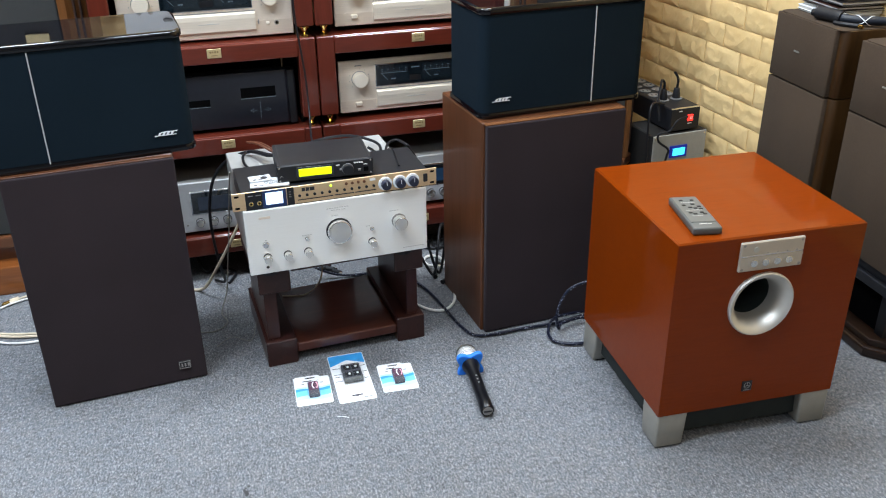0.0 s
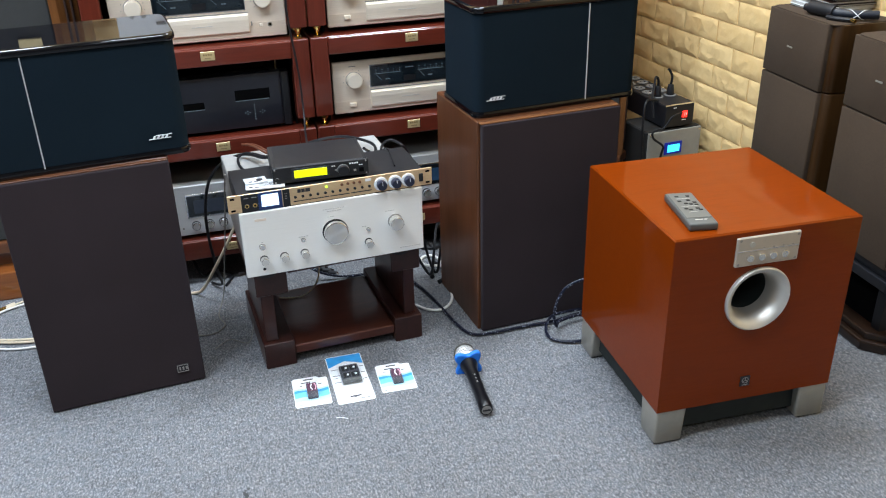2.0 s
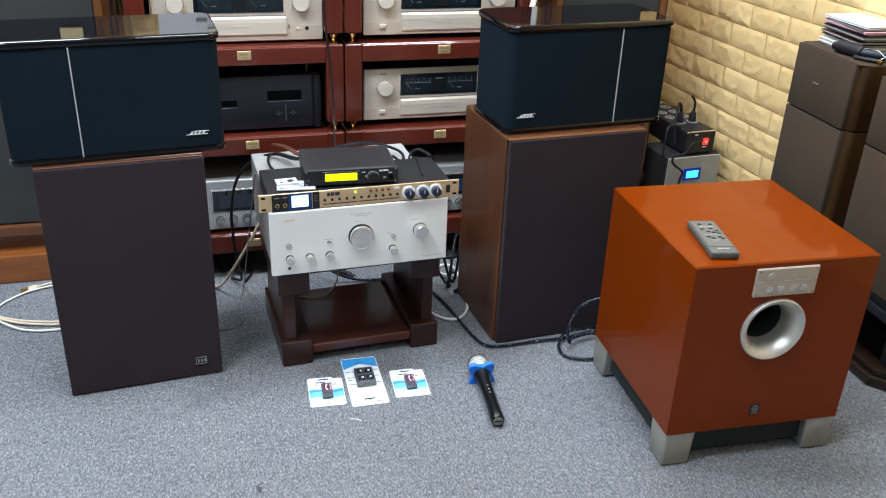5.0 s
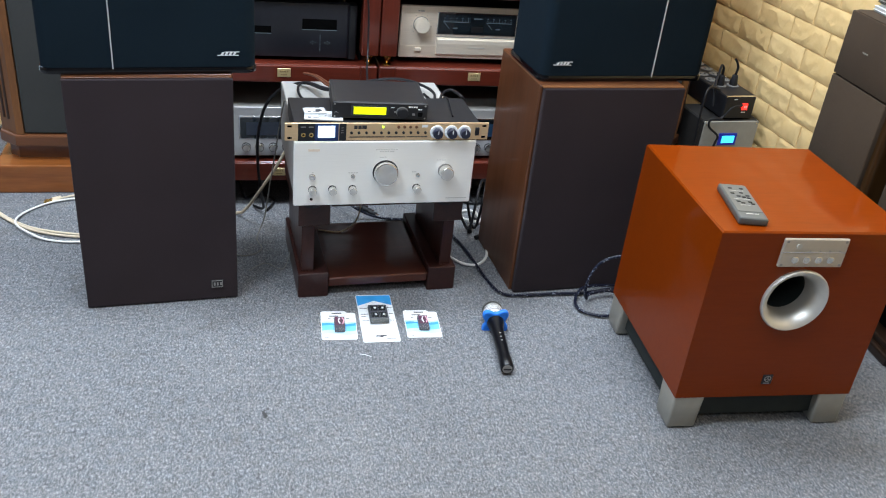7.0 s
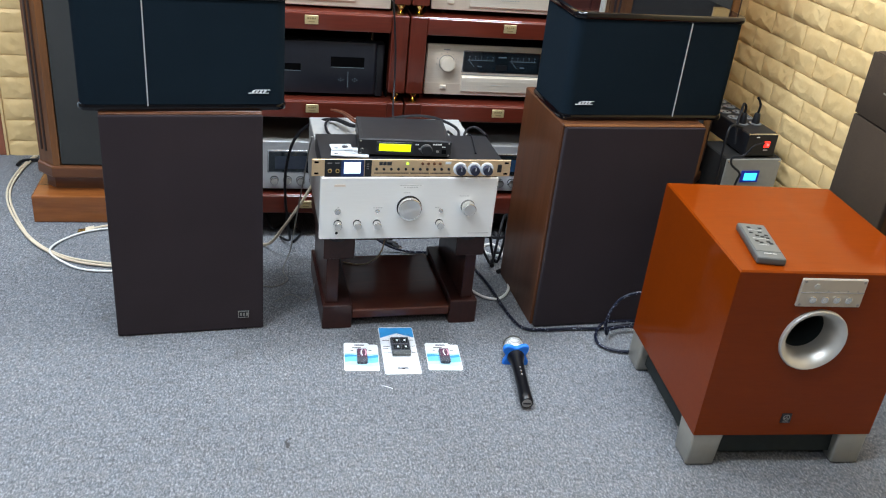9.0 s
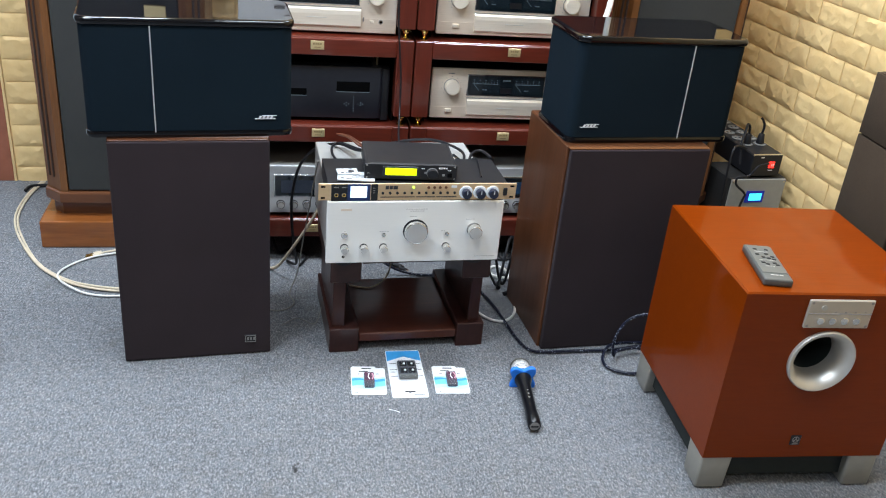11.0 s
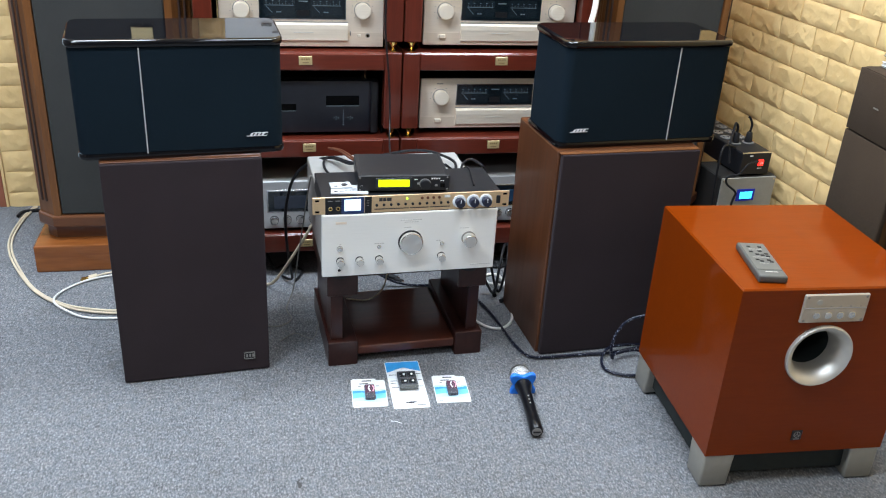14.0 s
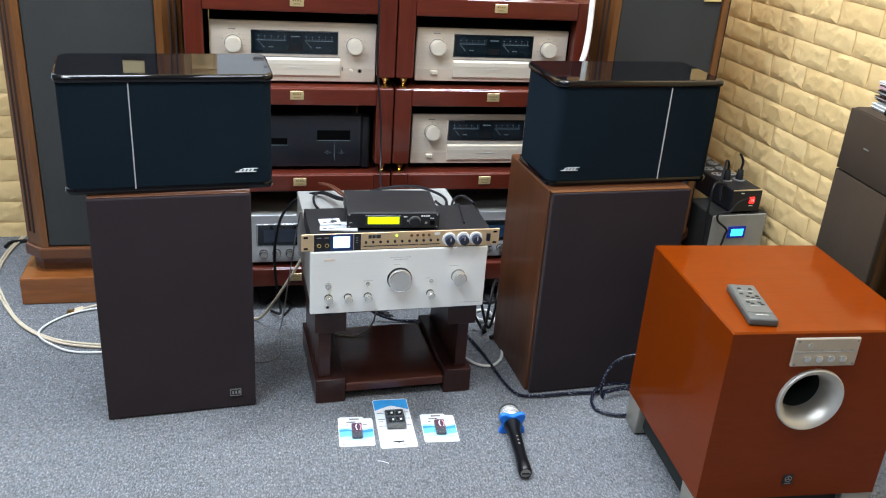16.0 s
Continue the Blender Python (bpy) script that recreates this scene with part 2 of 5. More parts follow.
REMOTE_GREY = plain("grey_remote", (0.075, 0.078, 0.074), 0.5, vary=0.06)
REMOTE_TOP = plain("silver_grey_remote", (0.098, 0.102, 0.096), 0.45, vary=0.05)
CABLE_BLACK = plain("black_cable", (0.009, 0.009, 0.011), 0.45, spec=0.25)
BRAID = mat("flecked_braid", braid_mat)
NAVY_SLEEVE = plain("navy_sleeve", (0.006, 0.009, 0.016), 0.55, scale=300, bumps=0.5)
CABLE_CREAM = plain("cream_cable", (0.58, 0.49, 0.36), 0.45)
CABLE_WHITE = plain("white_cable", (0.72, 0.71, 0.67), 0.45)
CABLE_GREY = plain("grey_cable", (0.22, 0.21, 0.19), 0.5)
CABLE_BROWN = plain("copper_brown_cable", (0.12, 0.038, 0.018), 0.45)
YELLOW_LCD = glow("yellow_lcd", (0.62, 0.72, 0.0), 0.9)
WHITE_LCD = glow("white_lcd", (0.62, 0.78, 1.0), 1.1)
BLUE_LCD = glow("blue_lcd", (0.0, 0.015, 0.28), 0.3)
CYAN_LCD = glow("cyan_lcd", (0.05, 0.62, 1.0), 1.6)
RED_LAMP = glow("red_rocker", (1.0, 0.03, 0.02), 1.6)
GREEN_LED = glow("green_led", (0.5, 1.0, 0.05), 1.5)
LAMP = glow("led_panel", (1.0, 0.97, 0.92), 2.0)


def clear_mat(nt, b):
    b.inputs["Base Color"].default_value = (0.86, 0.89, 0.91, 1)
    b.inputs["Roughness"].default_value = 0.12
    b.inputs["Alpha"].default_value = 0.10


def bubble_mat(nt, b):
    b.inputs["Base Color"].default_value = (0.86, 0.89, 0.91, 1)
    b.inputs["Roughness"].default_value = 0.08
    b.inputs["Alpha"].default_value = 0.035


PLASTIC_CLEAR = mat("clear_blister", clear_mat)
PLASTIC_BUBBLE = mat("clear_bubble", bubble_mat)


# ---- building helpers ----
def box(bm, x0, x1, y0, y1, z0, z1, b=0.0, seg=1):
    r = bmesh.ops.create_cube(bm, size=1.0)
    for vert in r["verts"]:
        c = vert.co
        vert.co = (x0 + (c.x + 0.5) * (x1 - x0), y0 + (c.y + 0.5) * (y1 - y0), z0 + (c.z + 0.5) * (z1 - z0))
    if b:
        edges = {e for vert in r["verts"] for e in vert.link_edges}
        bmesh.ops.bevel(bm, geom=list(edges), offset=b, segments=seg, affect="EDGES", profile=0.5)
    return bm


def cyl(bm, c, r, h, axis="y", n=24, r2=None, b=0.0):
    """A cylinder from c, h long along the axis (front pieces go along -y with a negative h)."""
    rot = {"x": Matrix.Rotation(radians(90), 4, "Y"), "y": Matrix.Rotation(radians(-90), 4, "X"), "z": Matrix.Identity(4)}[axis]
    m = Matrix.Translation(c) @ rot @ Matrix.Translation((0, 0, h / 2))
    g = bmesh.ops.create_cone(bm, cap_ends=True, segments=n, radius1=r, radius2=r if r2 is None else r2, depth=abs(h), matrix=m)
    if h < 0 and r2 is not None:
        bmesh.ops.scale(bm, vec=(1, 1, 1), verts=g["verts"])
    if b:
        ed = [e for e in {e for vv in g["verts"] for e in vv.link_edges} if any(len(f.verts) > 4 for f in e.link_faces)]
        bmesh.ops.bevel(bm, geom=ed, offset=b, segments=2, affect="EDGES", profile=0.5)
    return bm


def lathe(bm, profile, m=Matrix.Identity(4), n=32):
    rings = []
    for r, z in profile:
        if r < 1e-6:
            rings.append([bm.verts.new(m @ Vector((0, 0, z)))])
        else:
            rings.append([bm.verts.new(m @ Vector((r * math.cos(2 * math.pi * k / n), r * math.sin(2 * math.pi * k / n), z))) for k in range(n)])
    for a, c in zip(rings, rings[1:]):
        for k in range(n):
            q = (k + 1) % n
            if len(a) == 1 and len(c) == 1:
                continue
            if len(a) == 1:
                bm.faces.new((a[0], c[q], c[k]))
            elif len(c) == 1:
                bm.faces.new((a[k], a[q], c[0]))
            else:
                bm.faces.new((a[k], a[q], c[q], c[k]))
    bmesh.ops.recalc_face_normals(bm, faces=bm.faces)
    return bm


def prism(bm, outline, z0, z1, b=0.0, seg=2):
    lo = [bm.verts.new((x, y, z0)) for x, y in outline]
    hi = [bm.verts.new((x, y, z1)) for x, y in outline]
    n = len(lo)
    top, bot = bm.faces.new(hi), bm.faces.new(lo[::-1])
    for k in range(n):
        bm.faces.new((lo[k], lo[(k + 1) % n], hi[(k + 1) % n], hi[k]))
    bmesh.ops.recalc_face_normals(bm, faces=bm.faces)
    if b:
        bmesh.ops.bevel(bm, geom=list(top.edges) + list(bot.edges), offset=b, segments=seg, affect="EDGES", profile=0.5)
    return bm


def rounded(x0, x1, y0, y1, r, n=6):
    pts = []
    for cx, cy, a0 in ((x1 - r, y1 - r, 0), (x0 + r, y1 - r, 90), (x0 + r, y0 + r, 180), (x1 - r, y0 + r, 270)):
        for k in range(n + 1):
            a = radians(a0 + 90 * k / n)
            pts.append((cx + r * math.cos(a), cy + r * math.sin(a)))
    return pts


def tube(bm, pts, r, n=8, steps=8):
    """A round cord through the points."""
    p = [Vector(q) for q in pts]
    path = []
    for k in range(len(p) - 1):
        a, b_, c, d = p[max(k - 1, 0)], p[k], p[k + 1], p[min(k + 2, len(p) - 1)]
        for s in range(steps):
            t = s / steps
            path.append(0.5 * ((2 * b_) + (c - a) * t + (2 * a - 5 * b_ + 4 * c - d) * t * t + (3 * b_ - a - 3 * c + d) * t ** 3))
    path.append(p[-1])
    rings, up = [], Vector((0.13, 0.21, 0.97))
    for k, q in enumerate(path):
        d = (path[min(k + 1, len(path) - 1)] - path[max(k - 1, 0)]).normalized()
        s = d.cross(up)
        s = s.normalized() if s.length > 1e-4 else Vector((1, 0, 0))
        w = s.cross(d).normalized()
        up = w
        rings.append([bm.verts.new(q + r * (math.cos(2 * math.pi * j / n) * s + math.sin(2 * math.pi * j / n) * w)) for j in range(n)])
    for a, b_ in zip(rings, rings[1:]):
        for j in range(n):
            bm.faces.new((a[j], a[(j + 1) % n], b_[(j + 1) % n], b_[j]))
    bm.faces.new(rings[0][::-1])
    bm.faces.new(rings[-1])
    bmesh.ops.recalc_face_normals(bm, faces=bm.faces)
    return bm


def to_mesh(name, bm, material, smooth=False):
    me = bpy.data.meshes.new(name)
    bm.to_mesh(me)
    bm.free()
    if material:
        me.materials.append(material)
    if smooth:
        me.shade_smooth()
        me.set_sharp_from_angle(angle=radians(38))
        for face in me.polygons:
            if len(face.vertices) > 10:
                face.use_smooth = False
    return me


def part(name, bm, material, parent, label="", smooth=False):
    ob = new(name, to_mesh(name, bm, material, smooth))
    ob.parent = parent
    if label:
        tagged(ob, label)
    return ob


def thing(name, m, label, category, group="", kind=""):
    ob = new(name)
    ob.empty_display_size = 0.05
    ob.matrix_basis = m
    return tagged(ob, label, category, group, kind)


def solo(name, bm, material, label, category, m=Matrix.Identity(4), kind="", smooth=False, group=""):
    ob = new(name, to_mesh(name, bm, material, smooth))
    ob.matrix_basis = m
    return tagged(ob, label, category, group, kind)


def B(*a, **k):
    return box(bmesh.new(), *a, **k)


def C(*a, **k):
    return cyl(bmesh.new(), *a, **k)


def bars(parent, name, material, x, z, widths, h, y=-0.0006, gap=0.4):
    """A short line of unreadable lettering as little bars on a front."""
    bm = bmesh.new()
    for w in widths:
        box(bm, x, x + w, y, y + 0.0006, z, z + h)
        x += w + gap * h
    return part(name, bm, material, parent)


# ---- the room ----
CEIL = 2.9
BACK = pose(-1.06, 2.95, 0, 0, 0, 4)      # back wall: its left end, running to the right
RIGHT = pose(1.69, 2.40, 0, 0, 0, 96)     # right wall: running away from the eye along local x

floor = solo("floor", B(-3.2, 3.2, -3.2, 4.2, -0.05, 0.0), CARPET, "grey-blue flecked loop-pile carpet, slightly soiled", "carpet floor", kind="structure")
solo("ceiling", B(-3.2, 3.2, -3.2, 4.2, CEIL, CEIL + 0.1), PAINT, "plain white shop ceiling with light panels", "ceiling", kind="structure")
wall_right = solo("wall_right", B(-5.6, 0.75, -0.12, 0.0, 0, CEIL), BRICK_GAP, "wall clad in cream embossed brick panels", "brick wall", RIGHT, "structure")
wall_back = solo("wall_back", B(0.0, 3.1, 0.0, 0.12, 0, CEIL), BRICK_GAP, "back wall clad in cream embossed brick panels", "brick wall", BACK, "structure")
# Unseen walls close the room; their dark tone limits fill and reflections.
solo("wall_left", B(-2.72, -2.6, -3.2, 4.2, 0, CEIL), UNSEEN_WALL, "unseen side wall, brown-grey to hold back bounce light", "wall", kind="structure")
solo("wall_front", B(-3.2, 3.2, -2.92, -2.8, 0, CEIL), UNSEEN_WALL, "unseen wall behind the viewer, brown-grey to hold back bounce light", "wall", kind="structure")
pier = solo("wall_pier", B(-0.118, -0.012, 0.0, 0.13, 0, CEIL), GROUT, "pier faced with glossy red-brown tiles", "tiled pier", BACK, "structure")
for k in range(6):
    part("tile", B(-0.120, -0.010, -0.008, 0.0, k * 0.6 - 0.18 if k else 0, min(CEIL, k * 0.6 + 0.417), b=0.002), TILE_RED, pier)
solo("trim", B(-0.0095, -0.001, -0.010, 0.1, 0, CEIL, b=0.001), BRICK_GAP, "pale corner strip between tiles and brick panels", "trim", BACK, "structure")
# One flat glowing sheet stands in for the bright area beyond the doorway.
door = thing("door_1", BACK, "flat pale sheet glowing for the daylit doorway beyond", "glass door", kind="structure")
part("pane", B(-0.95, -0.165, 0.05, 0.06, 0.02, 2.2), glow("doorway_glow", (0.60, 0.76, 0.90), 0.8), door, "flat glowing sheet")
part("door_frame", B(-0.165, -0.119, 0.03, 0.08, 0.0, 2.25, b=0.002), PAINT, door)
part("door_frame", B(-1.0, -0.95, 0.03, 0.08, 0.0, 2.25, b=0.002), PAINT, door)
part("door_head", B(-0.95, -0.165, 0.03, 0.08, 2.2, 2.25), PAINT, door)
solo("wall_over_door", B(-1.7, -0.119, 0.03, 0.12, 2.25, CEIL), UNSEEN_WALL, "plain wall above the doorway, out of view", "wall", BACK, "structure")
solo("wall_beside_door", B(-1.7, -1.0, 0.03, 0.12, 0, 2.25), UNSEEN_WALL, "plain wall beside the doorway, out of view", "wall", BACK, "structure")


def light_panel(x, y, power):
    t = thing("ceiling_light", pose(x, y, CEIL), "flush square white light panel on the ceiling", "ceiling light", "ceiling light panels")
    bm = bmesh.new()
    for a in ((-0.31, 0.31, -0.31, -0.29), (-0.31, 0.31, 0.29, 0.31), (-0.31, -0.29, -0.29, 0.29), (0.29, 0.31, -0.29, 0.29)):
        box(bm, *a, -0.03, 0.0)
    part("frame", bm, PAINT, t)
    part("diffuser", B(-0.288, 0.288, -0.288, 0.288, -0.018, -0.012), LAMP, t)
    d = bpy.data.lights.new("panel_glow", "AREA")
    d.shape, d.size, d.size_y, d.energy, d.color = "RECTANGLE", 0.56, 0.56, power, (0.815, 0.935, 1.075)
    lamp = new("panel_glow", d)
    lamp.location = (x, y, CEIL - 0.035)


for x, y, power in ((-1.0, -1.2, 24.0), (0.7, -1.2, 5.0), (-1.0, 0.8, 66.0), (0.35, 0.95, 33.0), (-0.70, 1.95, 69.0), (1.0, 2.1, 57.0)):
    light_panel(x, y, power)


# ---- racks ----
RACK = pose(-0.027, 2.374, 0, 0, 0, 3.48)
TIERS = (0.085, 0.398, 0.660, 0.920)
PITCH = (0.062, 0.054, 0.052, 0.054)
PLATES = ((0.0, 0.018), (0.012, 0.018), (0.004, 0.017), (0.004, 0.016))   # brass plates: shift, height over the board


def spike(parent, x, y, z):
    bm = bmesh.new()
    lathe(bm, [(0, 0.0), (0.011, 0.0), (0.011, 0.003), (0.0025, 0.004), (0.006, 0.013), (0.0125, 0.026), (0.0125, 0.030), (0, 0.030)], Matrix.Translation((x, y, z)), 14)
    part("spike_foot", bm, BRASS, parent, "turned brass spike foot", True)


def rack(x0, x1, label):
    t = thing("equipment_rack", RACK @ pose(x0, 0, 0), label, "equipment rack", "hi-fi racks")
    w = x1 - x0
    for k, z in enumerate(TIERS):
        under = TIERS[k - 1] + PITCH[k - 1] if k else 0.0
        top = z + PITCH[k]
        part("shelf_board", B(0.0, w, 0.004, 0.46, top - 0.022, top, b=0.004, seg=3), MAHOG, t)
        part("fascia", B(0.05, w - 0.05, 0.0, 0.02, z, top - 0.003, b=0.004, seg=3), MAHOG, t, "polished red-brown front board")
        px = w * 0.512 + (PLATES[k][0] if x0 < 0 else -0.5 * PLATES[k][0])
        pz = z + PLATES[k][1]
        plate = part("name_plate", B(px - 0.019, px + 0.019, -0.002, 0.0, pz, pz + 0.025, b=0.0008), BRASS_PLATE, t, "small brass plate")
        bars(plate, "engraving", ENGRAVED, px - 0.012, pz + 0.014, (0.005, 0.004, 0.006, 0.004), 0.005, y=-0.0028, gap=0.3)
        bars(plate, "engraving", ENGRAVED, px - 0.009, pz + 0.006, (0.018,), 0.002, y=-0.0028)
        for px in (0.0, w - 0.05):
            part("post", B(px, px + 0.05, 0.0, 0.05, under + 0.031, top - 0.0005, b=0.003), MAHOG_Z, t)
            part("post", B(px, px + 0.05, 0.40, 0.45, under + 0.031, top - 0.023, b=0.003), MAHOG_Z, t)
            spike(t, px + 0.025, 0.022, under)
        # Near-black sheets added so the bays behind the amplifiers look deeply shaded.
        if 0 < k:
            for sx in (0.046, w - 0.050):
                part("side_panel", B(sx, sx + 0.004, 0.052, 0.398, under + 0.002, top - 0.0235), DEEP, t, "near-black sheet keeping the inner side of the bay in shade")
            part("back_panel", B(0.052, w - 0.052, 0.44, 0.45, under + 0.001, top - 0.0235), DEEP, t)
    return t


rack(-0.283, 0.296, "polished mahogany hi-fi rack with brass spike feet, loaded with amplifiers")
rack(0.300, 0.880, "matching mahogany hi-fi rack standing beside the first")


def shelf_z(k):
    return TIERS[k] + PITCH[k]


def knob(parent, x, z, r, h, material, ring=None, name="knob"):
    bm = cyl(bmesh.new(), (x, 0.0, z), r, -h, "y", 28, b=min(0.002, r * 0.2))
    o = part(name, bm, material, parent, smooth=True)
    if ring:
        part("knob_ring", C((x, 0.0, z), r * 1.07, -0.002, "y", 28), ring, o, smooth=True)
    return o


def feet(parent, w, d, h, material=None, r=0.016):
    for x in (0.05, w - 0.05):
        for y in (0.05, d - 0.05):
            part("foot", C((x, y, 0), r, h, "z", 16), material or BLACK_SOFT, parent)


def champagne_amp(m, label, f, jacks, h=0.155):
    w, d = 0.462, 0.34
    t = thing("integrated_amplifier", m, label, "amplifier", "champagne amplifiers")
    feet(t, w, d, f)
    # Black body: the shade on the cover inside the bay is in its colour.
    part("body", B(0.006, w - 0.006, 0.012, d, f, f + h - 0.006, b=0.002), BLACK_SOFT, t)
    part("fascia", B(0, w, 0, 0.011, f, f + h, b=0.0025), CHAMP, t, "champagne brushed front")
    f += 0.4 * (h - 0.155)
    part("band", B(0.002, w - 0.002, -0.0008, 0.0, f + 0.002, f + 0.036), CHAMP_BAND, t, "slightly darker lower strip")
    bezel = part("window_bezel", B(0.110, 0.354, -0.0022, 0.0, f + 0.072, f + 0.139, b=0.001), CHROME, t, "thin bright window bezel")
    win = part("display_window", B(0.1125, 0.3515, -0.003, -0.0015, f + 0.0745, f + 0.1365, b=0.0008), DISPLAY, bezel, "black glass meter window")
    for cx in (0.166, 0.298):
        part("meter_face", B(cx - 0.044, cx + 0.044, -0.0034, -0.003, f + 0.083, f + 0.131), METER, win, "dark blue-grey meter face")
        bm = bmesh.new()
        for q in range(9):
            hgt = 0.003 if q % 2 else 0.0045
            x = cx - 0.036 + q * 0.009
            box(bm, x, x + 0.0012, -0.0039, -0.0034, f + 0.1135, f + 0.1135 + hgt)
            if q % 2 == 0:
                box(bm, x - 0.0012, x + 0.0024, -0.0039, -0.0034, f + 0.1215, f + 0.1235)
        box(bm, cx - 0.040, cx + 0.040, -0.0039, -0.0034, f + 0.1105, f + 0.1122)
        part("meter_scale", bm, METER_INK, win)
        bm = bmesh.new()
        for q in range(14):
            x, z = cx - 0.036 + q * 0.0012, f + 0.109 - q * 0.0013
            box(bm, x, x + 0.0016, -0.0040, -0.0034, z - 0.0012, z)
        part("needle", bm, METER_INK, win)
        bars(win, "meter_mark", METER_INK, cx - 0.008, f + 0.0915, (0.006, 0.006), 0.003, y=-0.0039)
    bars(win, "meter_caption", METER_INK, 0.220, f + 0.121, (0.006, 0.004, 0.005, 0.004, 0.003), 0.0035, y=-0.0036, gap=0.2)
    part("centre_screen", B(0.214, 0.250, -0.0036, -0.003, f + 0.082, f + 0.099), BLACK, win)
    bm = prism(bmesh.new(), [(0.0, 0.0), (0.0, 0.052), (-0.003, 0.0525), (-0.0085, 0.047), (-0.0095, 0.036), (-0.007, 0.004), (-0.004, 0.0)], 0.112, 0.358)
    bm.transform(Matrix(((0, 0, 1, 0), (1, 0, 0, 0), (0, 1, 0, f + 0.011), (0, 0, 0, 1))))
    bmesh.ops.recalc_face_normals(bm, faces=bm.faces)
    flap = part("flap", bm, CHAMP_LT, t, "pale champagne drop-down flap with curved lip")
    part("flap_shadow_gap", B(0.111, 0.359, -0.0006, 0.0, f + 0.0636, f + 0.0665), GREY_INK, flap)
    bars(flap, "caption", PALE_INK, 0.205, f + 0.036, tuple(0.004 for _ in range(11)), 0.0018, y=-0.0099, gap=0.6)
    bm = bmesh.new()
    for q in range(16):
        box(bm, 0.122 + q * 0.0145, 0.128 + q * 0.0145, -0.0006, 0.0, f + 0.0685, f + 0.070)
    part("caption", bm, PALE_INK, t)
    for x in (0.062, w - 0.062):
        kb = knob(t, x, f + 0.100, 0.0222, 0.024, CHAMP_LT, GREY_INK)
        part("knob_face", C((x, -0.0241, f + 0.100), 0.0195, -0.0008, "y", 28), CHAMP_LT, kb)
        bm = bmesh.new()
        for q in range(9):
            an = radians(-135 + 33.75 * q)
            cx, cz = x + 0.0305 * math.sin(an), f + 0.100 + 0.0305 * math.cos(an)
            box(bm, cx - 0.0009, cx + 0.0009, -0.0006, 0.0, cz - 0.0009, cz + 0.0009)
        part("dial_mark", bm, GREY_INK, t)
    part("power_button", B(0.046, 0.066, -0.008, 0.0, f + 0.020, f + 0.032, b=0.002), CHAMP_LT, t)
    if jacks:
        part("push_button", B(0.386, 0.396, -0.004, 0.0, f + 0.024, f + 0.032, b=0.001), CHAMP_LT, t)
        part("push_button", B(0.364, 0.368, -0.003, 0.0, f + 0.028, f + 0.040, b=0.001), GREY_INK, t)
        jk = knob(t, 0.416, f + 0.028, 0.006, 0.002, BRASS, GREY_INK, name="headphone_jack")
        part("jack_hole", C((0.416, -0.0022, f + 0.028), 0.0034, -0.0004, "y", 14), DEEP, jk)
    bars(t, "caption", GREY_INK, 0.05, f + 0.138, (0.006, 0.012), 0.003)
    return t


amp_label = "champagne-gold amplifier with black meter window on a rack shelf"
champagne_amp(RACK @ pose(-0.217, 0.042, shelf_z(2)), "taller champagne-gold amplifier with headphone socket on a rack shelf", 0.007, True, 0.168)
champagne_amp(RACK @ pose(0.362, 0.042, shelf_z(2)), amp_label, 0.0145, False)
champagne_amp(RACK @ pose(0.362, 0.042, shelf_z(1)), amp_label, 0.018, False)
silver_top = RACK @ pose(-0.20, 0.06, shelf_z(3))
black_top = RACK @ pose(0.37, 0.05, shelf_z(3))


def black_amp(m):
    t = thing("power_amplifier", m, "matt black power amplifier with chunky rounded fascia on a rack shelf", "amplifier")
    w, h = 0.45, 0.168
    feet(t, w, 0.36, 0.012)
    part("body", B(0.01, w - 0.01, 0.03, 0.36, 0.012, h - 0.01, b=0.003), BLACK, t)
    part("fascia", prism(bmesh.new(), rounded(0, w, 0, 0.034, 0.012), 0.012, h, 0.003), plain("blue_black_fascia", (0.013, 0.015, 0.022), 0.36), t, "blue-black rounded front", True)
    part("side_rail", prism(bmesh.new(), rounded(w - 0.004, w + 0.022, 0.004, 0.05, 0.008), 0.006, h - 0.004, 0.003), BLACK, t, "rounded side rail", True)
    part("top_lip", B(0.02, w - 0.03, 0.02, 0.05, h, h + 0.006, b=0.002), DEEP, t)
    for x0, x1, z0, z1 in ((0.150, 0.227, 0.080, 0.100), (0.314, 0.412, 0.094, 0.124)):
        sl = part("display_window", B(x0, x1, -0.0016, 0.0, z0, z1), DEEP, t, "recessed black display")
        part("window_edge", B(x0, x1, -0.0022, 0.0, z0 - 0.0016, z0), DIM_INK, sl)
    for dx, dz in ((0, 0.006), (0, -0.006), (0, 0.014), (0, -0.014), (0, 0.021), (0, -0.021), (0.014, 0), (-0.014, 0), (0.021, 0.004), (-0.021, 0.004), (0.021, -0.004), (-0.021, -0.004), (0.027, 0), (-0.027, 0)):
        part("button", B(0.3640 + dx, 0.3665 + dx, -0.0018, 0.0, 0.055 + dz, 0.0572 + dz), DIM_INK, t)
    return t


black_amp(RACK @ pose(-0.236, 0.036, shelf_z(1)))


